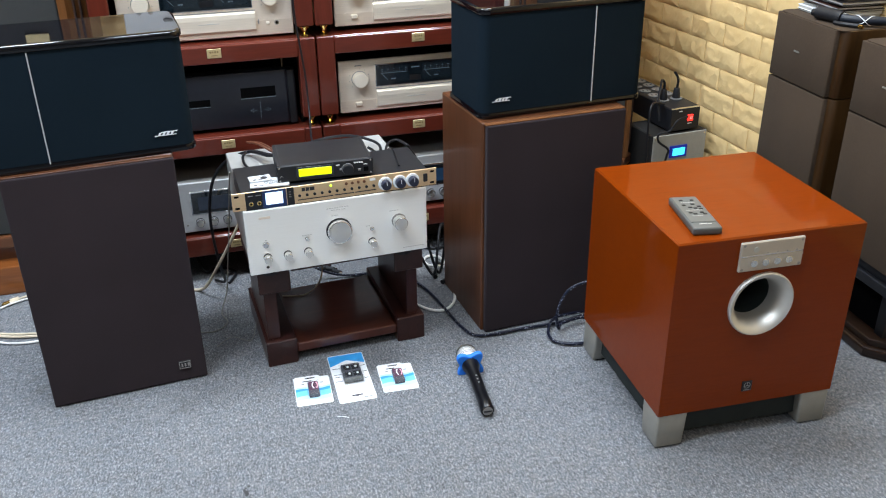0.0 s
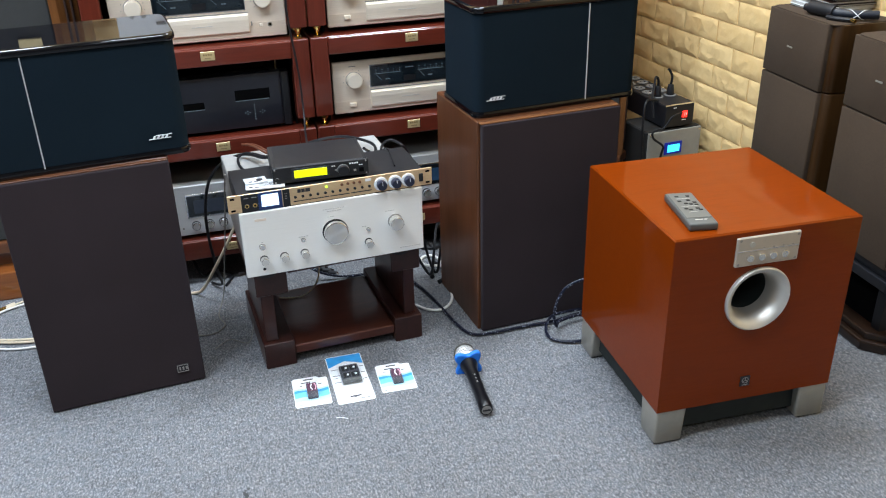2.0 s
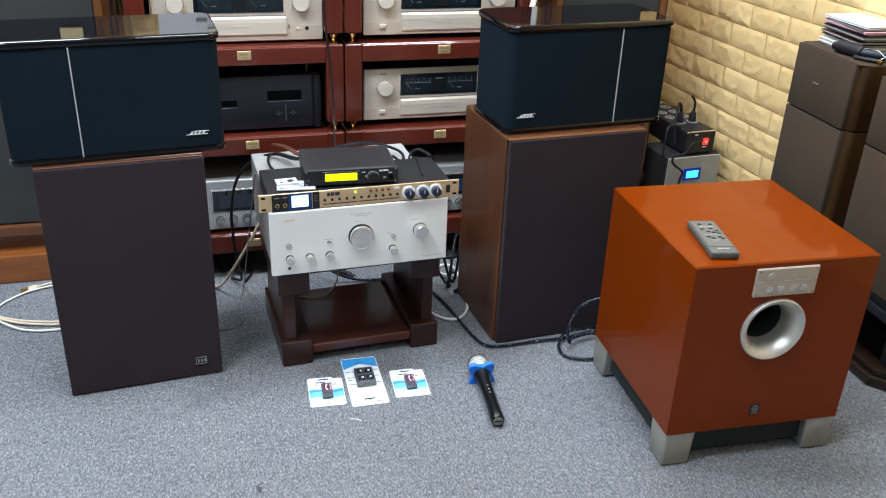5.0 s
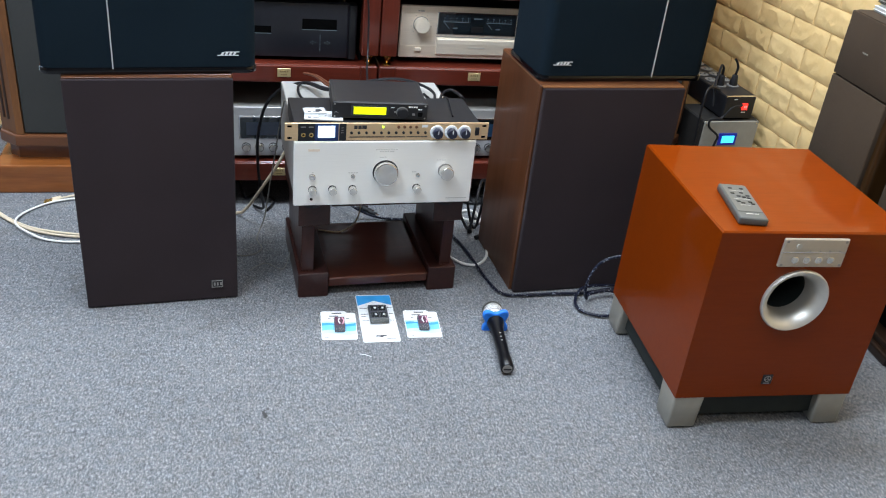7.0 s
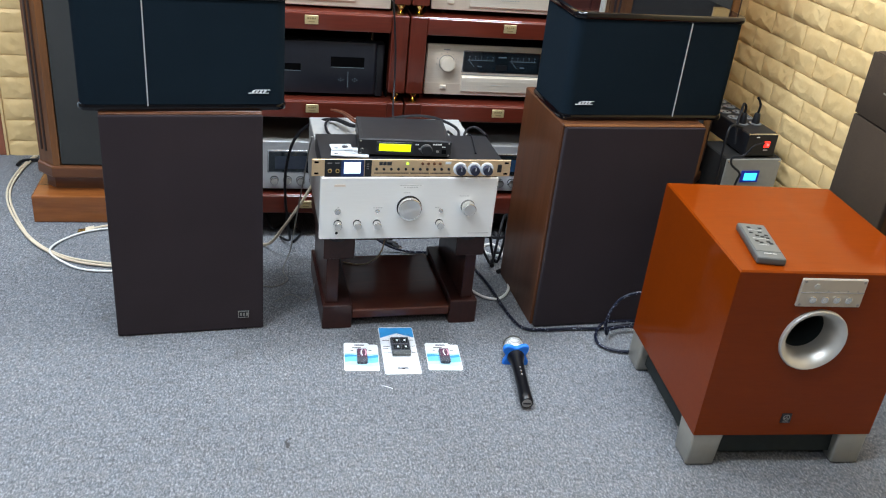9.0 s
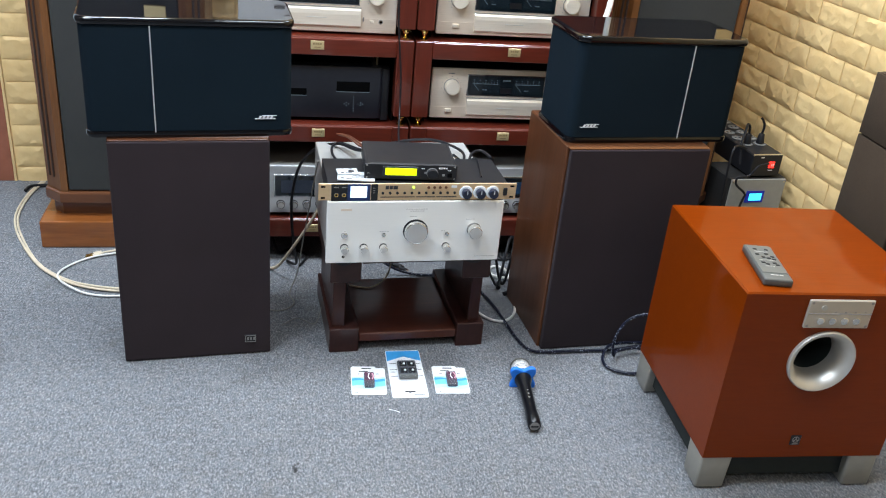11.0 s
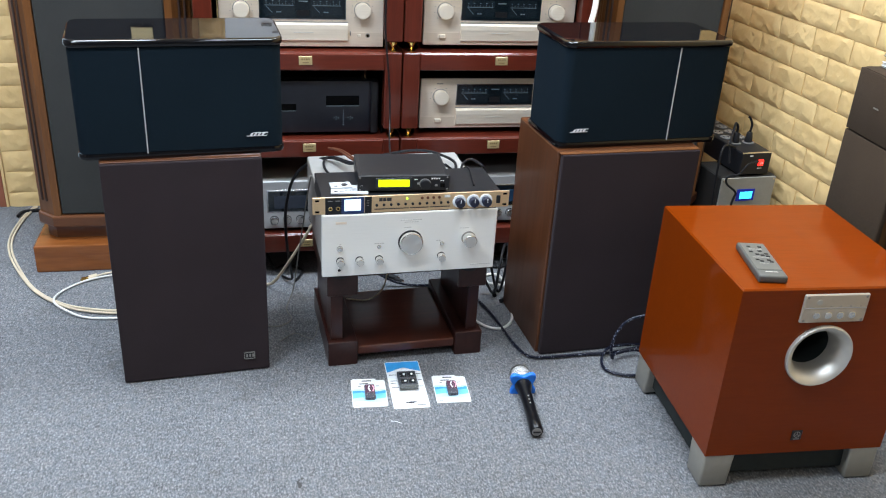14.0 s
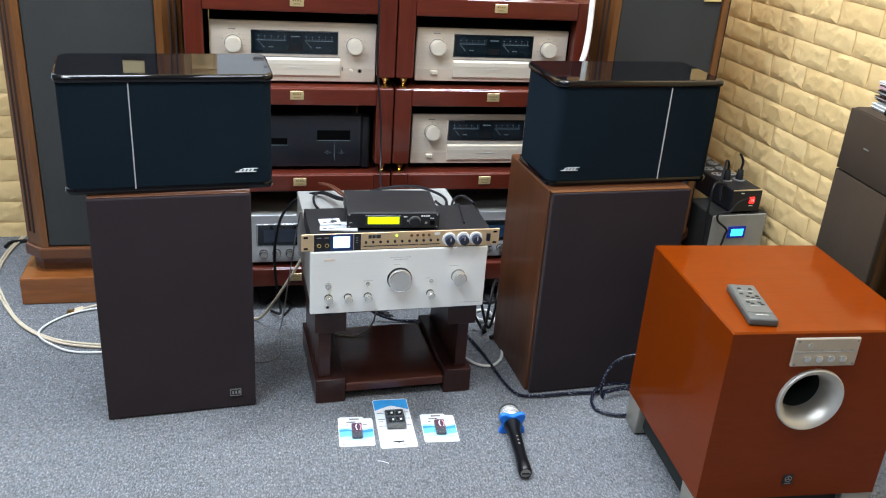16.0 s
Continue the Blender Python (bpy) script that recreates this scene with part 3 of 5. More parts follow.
def silver_unit(m, label, tint):
    t = thing("disc_player", m, label, "hi-fi component", "silver components")
    w, h = 0.44, 0.168
    feet(t, w, 0.34, 0.012)
    part("body", B(0.004, w - 0.004, 0.012, 0.34, 0.012, h - 0.004, b=0.002), GREYCASE, t)
    part("fascia", B(0, w, 0, 0.011, 0.012, h, b=0.002), COOL_SILVER, t, "cool silver front")
    for x0, x1 in ((0.090, 0.215), (0.235, 0.35)):
        win = part("display_window", B(x0, x1, -0.003, 0.0, 0.070, 0.136, b=0.001), DISPLAY, t, "dark display window")
        part("display_rim", B(x0 - 0.004, x1 + 0.004, -0.0018, 0.0, 0.066, 0.140, b=0.001), CHROME, win)
        part("display_glass", B(x0 + 0.018, x1 - 0.010, -0.0036, -0.003, 0.080, 0.122), tint, win)
    for k in range(8):
        kb = knob(t, 0.107 + k * 0.0395, 0.042, 0.0125, 0.014, CHROME, BLACK)
        part("knob_face", C((0.107 + k * 0.0395, -0.0141, 0.042), 0.0095, -0.0008, "y", 16), SPUN, kb)
    knob(t, 0.07, 0.036, 0.003, 0.001, GREY_INK, name="status_lamp")
    return t


silver_unit(RACK @ pose(-0.19, 0.02, shelf_z(0)), "silver component with dark display and knobs on the bottom shelf", plain("blue_grey_display", (0.03, 0.038, 0.055), 0.2))
silver_unit(RACK @ pose(0.365, 0.02, shelf_z(0)), "silver component with bluish display and knobs on the bottom shelf", plain("blue_display", (0.02, 0.05, 0.10), 0.2))


def top_unit(m):
    t = thing("disc_player", m, "pale silver disc player standing on top of the rack", "hi-fi component", "silver components")
    feet(t, 0.43, 0.33, 0.012)
    part("body", B(0.003, 0.427, 0.012, 0.33, 0.012, 0.118, b=0.002), GREYCASE, t)
    part("fascia", B(0, 0.43, 0, 0.011, 0.012, 0.12, b=0.002), CARD, t, "pale silver front")
    for x in (0.04, 0.07):
        knob(t, x, 0.035, 0.007, 0.004, GREYCASE, None, "push_button")
    for x in (0.10, 0.17, 0.22):
        part("slot", B(x, x + 0.03, -0.002, 0.0, 0.055, 0.064, b=0.001), GREY_INK, t)
    part("tray", B(0.13, 0.30, -0.003, 0.0, 0.082, 0.102, b=0.001), CARD, t)
    return t


top_unit(silver_top)
black_amp(black_top)


# ---- floor-standing tower speakers behind the racks ----
def tower(m, label, badge, d, badge_z, w, stile):
    t = thing("tower_speaker", m, label, "floor speaker", "oak tower speakers")
    h = 1.42
    part("plinth", B(-0.012, w + 0.012, -0.030, d, 0.0, 0.09, b=0.005, seg=2), PLINTHWOOD, t, "thick golden-brown plinth")
    part("base_block", prism(bmesh.new(), [(0.05, 0.03), (w - 0.05, 0.03), (w - 0.02, 0.06), (w - 0.02, d), (0.02, d), (0.02, 0.06)], 0.09, 0.135, 0.002), TOWERWOOD_X, t)
    part("base_moulding", prism(bmesh.new(), [(0.05, 0.004), (w - 0.05, 0.004), (w, 0.05), (w, d), (0.0, d), (0.0, 0.05)], 0.135, 0.172, 0.006), TOWERWOOD_X, t)
    part("cabinet", B(0.004, w - 0.004, 0.064, d, 0.172, h, b=0.003), TOWERWOOD, t)
    for side in (0, 1):
        f = (lambda x: x) if not side else (lambda x: w - x)
        out = [(f(0.006), 0.066), (f(0.006), 0.058), (f(stile - 0.02), 0.012), (f(stile), 0.010), (f(stile), 0.066)]
        st = part("stile", prism(bmesh.new(), out, 0.172, h, 0.001), TOWERWOOD, t, "fluted corner stile")
        # Two dark brown rods mark the flutes.
        for q in (0.30, 0.60):
            bm = bmesh.new()
            cx, cy = f(0.006 + (stile - 0.026) * q), 0.058 - 0.046 * q
            cyl(bm, (cx, cy, 0.215), 0.0042, h - 0.26, "z", 10)
            part("flute", bm, GROOVE, st)
    gr = part("grille", B(stile + 0.002, w - stile - 0.002, 0.016, 0.064, 0.174, h - 0.04, b=0.004), GRILLE_GREY, t, "charcoal cloth grille")
    part("badge", B(w * badge - 0.03, w * badge + 0.03, 0.012, 0.016, badge_z, badge_z + 0.038, b=0.001), BRASS_PLATE, gr, "small brass badge")
    part("crown", B(-0.01, w + 0.01, 0.0, d, h, h + 0.05, b=0.008, seg=2), TOWERWOOD_X, t)
    return t


tower(pose(-0.828, 2.455, 0, 0, 0, 3), "oak tower speaker with charcoal grille on a golden plinth", 0.72, 0.42, 1.079, 0.50, 0.074)
tower(pose(0.925, 2.549, 0, 0, 0, 5), "oak tower speaker with charcoal grille beside the brick wall", 0.795, 0.32, 0.970, 0.462, 0.056)


# ---- the two large bookshelf speakers ----
def cloth_speaker(m, w, h, d, logo, label):
    t = thing("bookshelf_speaker", m, label, "speaker", "brown-grille speakers")
    part("cabinet", B(0, w, 0.018, d, 0, h, b=0.003), WALNUT, t, "walnut veneered cabinet")
    # The logo speaker's edge takes darker walnut for the overhang's shade.
    part("top_edge", B(0.003, w - 0.003, 0.004, 0.0178, h - 0.004, h - 0.0008, b=0.0008), WALNUT if logo else WALNUT_X, t)
    gr = part("grille", B(0.001 if logo else 0.006, w - 0.001, 0.0, 0.0175, 0.003, h - 0.0045, b=0.003, seg=2), GRILLE_BROWN, t, "dark brown cloth grille")
    if logo:
        lg = part("logo_plate", B(w - 0.066, w - 0.037, -0.003, 0.0, 0.038, 0.060, b=0.0008), BLACK, gr, "small framed badge")
        bm = bmesh.new()
        for a in ((w - 0.065, w - 0.038, 0.039, 0.0405), (w - 0.065, w - 0.038, 0.0575, 0.059), (w - 0.065, w - 0.0635, 0.0405, 0.0575), (w - 0.0395, w - 0.038, 0.0405, 0.0575)):
            box(bm, a[0], a[1], -0.0036, -0.003, a[2], a[3])
        part("badge_rim", bm, GREY_INK, lg)
        bars(lg, "badge_mark", GREY_INK, w - 0.060, 0.0445, (0.004, 0.004, 0.005), 0.009, y=-0.0036)
    return t


cloth_speaker(pose(-0.472, 1.804, 0, 0, 0, 7.8), 0.362, 0.593, 0.30, True, "large walnut speaker with dark brown cloth grille standing on the carpet")
cloth_speaker(pose(0.615, 1.870, 0, 0, 0, 6.6), 0.392, 0.593, 0.305, False, "large walnut speaker with plain brown grille, its side veneer showing")


# ---- the two black speakers on top ----
def black_speaker(m, mirrored, label, slope, d):
    t = thing("compact_speaker", m, label, "speaker", "black compact speakers")
    w, h = 0.460, 0.2705
    r = 0.026
    part("base", prism(bmesh.new(), rounded(0.0, w, 0.0, d, r), 0.0, 0.016, 0.005), PIANO, t, "gloss black base", True)
    body = prism(bmesh.new(), rounded(0.003, w - 0.003, 0.002, d - 0.006, r), 0.0155, h - 0.0168)
    lid = prism(bmesh.new(), rounded(-0.002, w + 0.002, -0.003, d, r + 0.001), h - 0.018, h, 0.0075, 4)
    for q in list(body.verts) + list(lid.verts):
        if q.co.z > h / 2:
            q.co.z += slope * q.co.y
    part("grille", body, GRILLE_NAVY, t, "blue-black wraparound cloth grille", True)
    part("top", lid, PIANO, t, "gloss piano-black top", True)
    x = 0.150 if not mirrored else w - 0.152
    part("divider", B(x - 0.0014, x + 0.0014, -0.001, 0.004, 0.012, h - 0.018, b=0.0008), plain("bright_trim", (0.60, 0.60, 0.60), 0.38, 0.4, vary=0.03) if "bright_trim" not in bpy.data.materials else bpy.data.materials["bright_trim"], t, "bright metal divider strip")
    lx = w - 0.085 if not mirrored else 0.036
    lg = part("logo", B(lx - 0.004, lx + 0.043, -0.0006, 0.0018, 0.0424, 0.0434), WHITE_INK, t, "small silver wordmark shape")
    bm = bmesh.new()
    for k in range(4):
        x0 = lx + 0.004 + k * 0.0088
        bb = bmesh.ops.create_cube(bm, size=1.0)["verts"]
        for vv in bb:
            c = vv.co.copy()
            vv.co = (x0 + (c.x + 0.5) * 0.0048 + (c.z + 0.5) * 0.003, 0.0006 + c.y * 0.0024, 0.0442 + (c.z + 0.5) * 0.0052)
    part("logo_stroke", bm, WHITE_INK, lg)
    part("logo_stroke", B(lx + 0.012, lx + 0.046, -0.0006, 0.0018, 0.0500, 0.0508), WHITE_INK, lg)
    return t


black_speaker(pose(-0.515, 1.812, 0.5935, 0, 0, 8.8), False, "blue-black compact speaker with gloss top on a walnut speaker", 0.07, 0.170)
black_speaker(pose(0.612, 1.906, 0.5935, 0, 0, 7.4), True, "blue-black compact speaker with gloss top, logo near its side", 0.0, 0.225)


# ---- amplifier stand and the stack on it ----
STAND = pose(0.039, 1.851, 0, 0, 0, 6.1)
st = thing("amplifier_stand", STAND, "low dark mahogany amplifier stand with block feet", "hi-fi stand")
SW, SD = 0.422, 0.315
for x0, x1, p0, p1 in ((0.0, 0.078, 0.008, 0.040), (SW - 0.076, SW, SW - 0.044, SW - 0.014)):
    part("foot_beam", B(x0, x1, 0.0, SD, 0.0, 0.072, b=0.0025), DARKWOOD, st)
    part("post", B(p0, p1, 0.014, SD - 0.02, 0.072, 0.216, b=0.0015), DARKWOOD_Z, st)
    part("top_beam", B(x0 - 0.003, x1 - 0.002, -0.004, SD, 0.214, 0.284, b=0.0025), DARKWOOD, st)
part("lower_shelf", B(0.078, SW - 0.076, 0.006, SD - 0.01, 0.026, 0.052, b=0.003), wood("red_stand_shelf", (0.046, 0.0105, 0.006), (0.096, 0.0250, 0.013), "x", 0.3, 0.5), st, "reddish lower shelf")
part("upper_board", B(0.084, SW - 0.082, 0.03, SD - 0.02, 0.250, 0.283), DARKWOOD, st)

AMP = pose(0.022, 1.779, 0.2845, 0, 0, 5.1)
a = thing("integrated_amplifier", AMP, "silver stereo amplifier with large central volume knob on the stand", "amplifier")
feet(a, 0.434, 0.40, 0.0225, r=0.022)
part("body", B(0.006, 0.428, 0.014, 0.415, 0.0225, 0.1835, b=0.002), AMPCASE, a, "warm silver steel cover")
part("fascia", B(0, 0.434, 0, 0.0135, 0.0225, 0.1865, b=0.003, seg=2), SILVER, a, "pale silver brushed front")
knob(a, 0.216, 0.108, 0.0288, 0.016, SILVER_KNOB, BLACK, "volume_knob")
part("knob_face", C((0.216, -0.0162, 0.108), 0.0262, -0.001, "y", 36), SPUN, a, "circular-brushed knob face")
kb = knob(a, 0.363, 0.110, 0.0168, 0.024, SILVER_KNOB, GREY_INK)
part("knob_face", C((0.363, -0.0241, 0.110), 0.0150, -0.0008, "y", 28), SPUN, kb)
for x in (0.044, 0.091, 0.139, 0.295):
    kb = knob(a, x, 0.0655, 0.0092, 0.019, SILVER_KNOB, BLACK)
    part("knob_face", C((x, -0.0191, 0.0655), 0.0078, -0.0006, "y", 20), SPUN, kb)
knob(a, 0.043, 0.098, 0.0072, 0.006, SILVER_KNOB, GREY_INK, "power_button")
knob(a, 0.139, 0.098, 0.0046, 0.004, SILVER_KNOB, BLACK, "push_button")
knob(a, 0.296, 0.0985, 0.0046, 0.004, SILVER_KNOB, BLACK, "push_button")
knob(a, 0.042, 0.040, 0.0036, 0.001, BLACK, name="headphone_jack")
bars(a, "maker_mark", CHAMP, 0.033, 0.163, (0.026,), 0.0055)
for cx, cz, n in ((0.19, 0.1655, 9), (0.2, 0.160, 6), (0.20, 0.146, 3), (0.042, 0.108, 1), (0.128, 0.1065, 4), (0.281, 0.1065, 2), (0.34, 0.137, 4), (0.372, 0.0345, 9)):
    bars(a, "caption", PALE_INK, cx, cz, tuple(0.0045 for _ in range(n)), 0.0018, gap=0.8)

n = thing("karaoke_mixer", AMP @ pose(-0.021, 0.004, 0.1835 + 0.0035), "slim gold-fronted rack mixer with lit screen on the amplifier", "rack mixer")
part("body", B(0.022, 0.460, 0.004, 0.165, 0.0, 0.043, b=0.001), BLACK, n, "black steel case")
# Near-black strip standing for the shaded gap under the mixer.
part("foot_strip", B(0.03, 0.452, 0.001, 0.10, -0.0034, 0.0), DEEP, n)
part("fascia", B(0, 0.482, 0, 0.0038, 0.0012, 0.044, b=0.0008), GOLDP, n, "champagne-gold rack front")
part("input_panel", B(0.030, 0.068, -0.0012, 0.0, 0.001, 0.043), BLACK, n)
for x in (0.042, 0.060):
    jk = knob(n, x, 0.0155, 0.0048, 0.003, BRASS, GREY_INK, "jack_socket")
    part("jack_hole", C((x, -0.0029, 0.0155), 0.0026, -0.0004, "y", 14), DEEP, jk)
    bars(n, "caption", GREY_INK, x - 0.006, 0.034, (0.011,), 0.002, y=-0.0019)
scr = part("screen_surround", B(0.068, 0.122, -0.0016, 0.0, 0.001, 0.043), plain("navy_surround", (0.01, 0.03, 0.11), 0.3), n)
part("screen", B(0.075, 0.114, -0.0024, -0.0016, 0.009, 0.038, b=0.0006), WHITE_LCD, scr, "glowing white-blue screen")
part("meter_panel", B(0.124, 0.140, -0.0012, 0.0, 0.001, 0.043), BLACK, n)
for k in range(3):
    bars(n, "meter_mark", GREY_INK, 0.1285, 0.020 + k * 0.006, (0.002, 0.002), 0.002, y=-0.0019)
bars(n, "maker_mark", DARK_INK, 0.158, 0.0295, (0.008, 0.008, 0.011), 0.0085, gap=0.15)
for k in range(11):
    knob(n, 0.152 + k * 0.0175, 0.0205, 0.0032, 0.004, BLACK, None, "push_button")
for k in range(4):
    knob(n, 0.262 + k * 0.0142, 0.0345, 0.0034, 0.0035, plain("brown_button", (0.14, 0.05, 0.02), 0.4) if k == 0 else bpy.data.materials["brown_button"], None, "push_button")
knob(n, 0.2255, 0.0345, 0.0026, 0.003, GREEN_LED, None, "status_lamp")
bars(n, "badge", WHITE_INK, 0.318, 0.033, (0.014,), 0.006)
bars(n, "underline", DARK_INK, 0.147, 0.0085, (0.083, 0.046, 0.05), 0.0022, gap=1.5)
for x in (0.355, 0.390, 0.422):
    k = knob(n, x, 0.0215, 0.0168, 0.003, CARD, None, "dial_ring")
    kk = part("dial", C((x, -0.003, 0.0215), 0.0115, -0.016, "y", 24, b=0.0015), plain("navy_dial", (0.012, 0.016, 0.035), 0.35) if x < 0.37 else bpy.data.materials["navy_dial"], k, "dark rotary dial", True)
    part("pointer", B(x - 0.0007, x + 0.0007, -0.0196, -0.019, 0.0225, 0.032), WHITE_INK, k)
part("rocker_switch", B(0.449, 0.459, -0.004, 0.0, 0.013, 0.033, b=0.001), BLACK, n)
for x in (0.006, 0.466):
    for z in (0.006, 0.034):
        part("rack_slot", B(x, x + 0.010, -0.0008, 0.0, z, z + 0.0045), DEEP, n)

w = thing("wireless_receiver", AMP @ pose(0.088, 0.026, 0.2315, 0, 0, -4) @ Matrix.Diagonal((0.98, 1.0, 0.88, 1)), "small black wireless receiver with yellow display on the mixer", "receiver box")
feet(w, 0.226, 0.15, 0.0045, r=0.008)
part("body", B(0.002, 0.224, 0.006, 0.155, 0.0045, 0.0475, b=0.002), BLACK, w)
part("fascia", B(0, 0.226, 0, 0.0058, 0.004, 0.048, b=0.0015), BLACK_SOFT, w)
part("display", B(0.050, 0.127, -0.0012, 0.0, 0.016, 0.037, b=0.0005), YELLOW_LCD, w, "bright yellow-green display")
knob(w, 0.165, 0.025, 0.0135, 0.012, BLACK, GREY_INK)
knob(w, 0.010, 0.018, 0.0035, 0.004, BLACK, GREY_INK, "jack_socket")
for x, z in ((0.146, 0.023), (0.190, 0.017)):
    part("push_button", B(x, x + 0.006, -0.002, 0.0, z, z + 0.005), GREY_INK, w)
part("rocker_switch", B(0.203, 0.214, -0.003, 0.0, 0.014, 0.026, b=0.0008), DEEP, w)
bars(w, "maker_mark", WHITE_INK, 0.180, 0.0375, (0.005, 0.004, 0.005, 0.004), 0.004, gap=0.3)
bars(w, "caption", WHITE_INK, 0.203, 0.032, (0.004, 0.004), 0.002)
bars(w, "caption", WHITE_INK, 0.138, 0.036, (0.004, 0.003), 0.0024)
part("display_frame", B(0.044, 0.133, -0.0006, 0.0, 0.011, 0.042, b=0.0003), DISPLAY, w, "dark glass round the display")
for x in (0.006, 0.220):
    for z in (0.009, 0.043):
        part("screw", C((x, 0.0, z), 0.0022, -0.0012, "y", 8), GREY_INK, w)
    part("top_edge", B(x - 0.004, x + 0.004, 0.007, 0.150, 0.0474, 0.0484, b=0.0004), BLACK_SOFT, w)

for dx, dy, lz, rz, sx, sy in ((0.036, 0.038, 0.2325, -7, 0.088, 0.052), (0.040, 0.060, 0.2365, 3, 0.05, 0.034)):
    c = thing("paper_note", AMP @ pose(dx - 0.012, dy - 0.018, lz, 0, 0, rz), "small white printed card lying on the mixer", "card", "cards on the mixer")
    part("card", B(0, sx, 0, sy, 0, 0.0035, b=0.0005), PAPER, c)
    bm = bmesh.new()
    box(bm, 0.008, 0.016, 0.006, 0.012, 0.0035, 0.0039)
    box(bm, 0.02, 0.034, 0.006, 0.009, 0.0035, 0.0039)
    for q in range(5):
        box(bm, 0.030 + 0.002 * (q % 2), sx - 0.008 - 0.004 * (q % 3), 0.014 + q * 0.0045, 0.0148 + q * 0.0045, 0.0035, 0.0038)
    cyl(bm, (sx - 0.016, sy - 0.018, 0.0035), 0.008, 0.0004, "z", 16)
    part("print", bm, DARK_INK, c)


# ---- subwoofer and its remote ----
SUB = pose(0.851, 1.311, 0)
s = thing("subwoofer", SUB, "glossy orange-cherry cube subwoofer on four grey block feet", "subwoofer")
W, D, ZB, ZT = 0.425, 0.430, 0.089, 0.509
bm = B(0, W, 0, D, ZB, ZT)
tops = [e for e in bm.edges if all(abs(q.co.z - ZT) < 1e-4 for q in e.verts)]
bmesh.ops.bevel(bm, geom=tops, offset=0.0035, segments=1, affect="EDGES")
bm.normal_update()
bmesh.ops.delete(bm, geom=[f for f in bm.faces if f.normal.y < -0.99], context="FACES")
part("cabinet", bm, CHERRY, s, "orange-cherry lacquered veneer")
PX, PZ, PR = 0.204, 0.347, 0.064
bm = bmesh.new()
angles = sorted([2 * math.pi * q / 48 for q in range(48)] + [math.atan2(zz - PZ, xx - PX) % (2 * math.pi) for xx in (0.0, W) for zz in (ZB, ZT - 0.0035)])
inner, outer = [], []
for an in angles:
    cx, cz = math.cos(an), math.sin(an)
    inner.append(bm.verts.new((PX + PR * cx, 0.0, PZ + PR * cz)))
    reach = min([(W - PX) / cx if cx > 1e-6 else 9, (0.0 - PX) / cx if cx < -1e-6 else 9, (ZT - 0.0035 - PZ) / cz if cz > 1e-6 else 9, (ZB - PZ) / cz if cz < -1e-6 else 9])
    outer.append(bm.verts.new((PX + reach * cx, 0.0, PZ + reach * cz)))
for q in range(len(angles)):
    e = (q + 1) % len(angles)
    bm.faces.new((inner[q], outer[q], outer[e], inner[e]))
bmesh.ops.recalc_face_normals(bm, faces=bm.faces)
part("baffle", bm, CHERRY, s, "cherry lacquered front")
front = Matrix.Translation((PX, 0, PZ)) @ Matrix.Rotation(radians(90), 4, "X")
bm = lathe(bmesh.new(), [(0.0745, -0.001), (0.0745, 0.006), (0.072, 0.0085), (0.068, 0.0075), (0.060, 0.001), (0.054, -0.009), (0.0495, -0.024), (0.048, -0.045)], front, 56)
flare = part("port_flare", bm, FLARE, s, "satin silver flared port ring", True)
bm = lathe(bmesh.new(), [(0.048, -0.045), (0.048, -0.2), (0.0, -0.2)], front, 40)
part("port_tube", bm, SHADOW_BLACK, flare, "black port tube", True)
cp = part("control_panel", B(0.136, 0.280, -0.007, 0.0, 0.431, 0.497, b=0.002), plain("satin_champagne_panel", (0.47, 0.41, 0.34), 0.4, 0.4, vary=0.04), s, "silver control panel")
part("panel_groove", B(0.138, 0.278, -0.0076, -0.0065, 0.4655, 0.4672), CHROME, cp)
for q in range(4):
    part("push_button", C((0.168 + q * 0.0265, -0.006, 0.450), 0.0082, -0.005, "y", 20, b=0.001), SILVER_KNOB, cp, smooth=True)
part("sensor", C((0.170, -0.006, 0.480), 0.0062, -0.0022, "y", 20), GREYCASE, cp)
for q in range(4):
    part("indicator", B(0.196 + q * 0.022, 0.199 + q * 0.022, -0.0078, -0.007, 0.4685, 0.471), GREY_INK, cp)
for x, z in ((0.143, 0.437), (0.273, 0.437), (0.143, 0.491), (0.273, 0.491)):
    part("screw", C((x, -0.006, z), 0.003, -0.0016, "y", 10), GREY_INK, cp)
lg = part("logo_plate", B(0.194, 0.218, -0.0025, 0.0, 0.124, 0.150, b=0.0008), BLACK, s, "tiny black badge")
bm = bmesh.new()
for q in range(20):
    an = 2 * math.pi * q / 20
    box(bm, 0.206 + 0.0072 * math.cos(an) - 0.0008, 0.206 + 0.0072 * math.cos(an) + 0.0008, -0.0031, -0.0025, 0.1395 + 0.0072 * math.sin(an) - 0.0008, 0.1395 + 0.0072 * math.sin(an) + 0.0008)
for an in (90, 210, 330):
    for r in (0.001, 0.003, 0.005):
        x, z = 0.206 + r * math.cos(radians(an)), 0.1395 + r * math.sin(radians(an))
        box(bm, x - 0.0007, x + 0.0007, -0.0031, -0.0025, z - 0.0009, z + 0.0009)
box(bm, 0.199, 0.213, -0.0031, -0.0025, 0.1268, 0.1285)
part("badge_mark", bm, GREY_INK, lg)
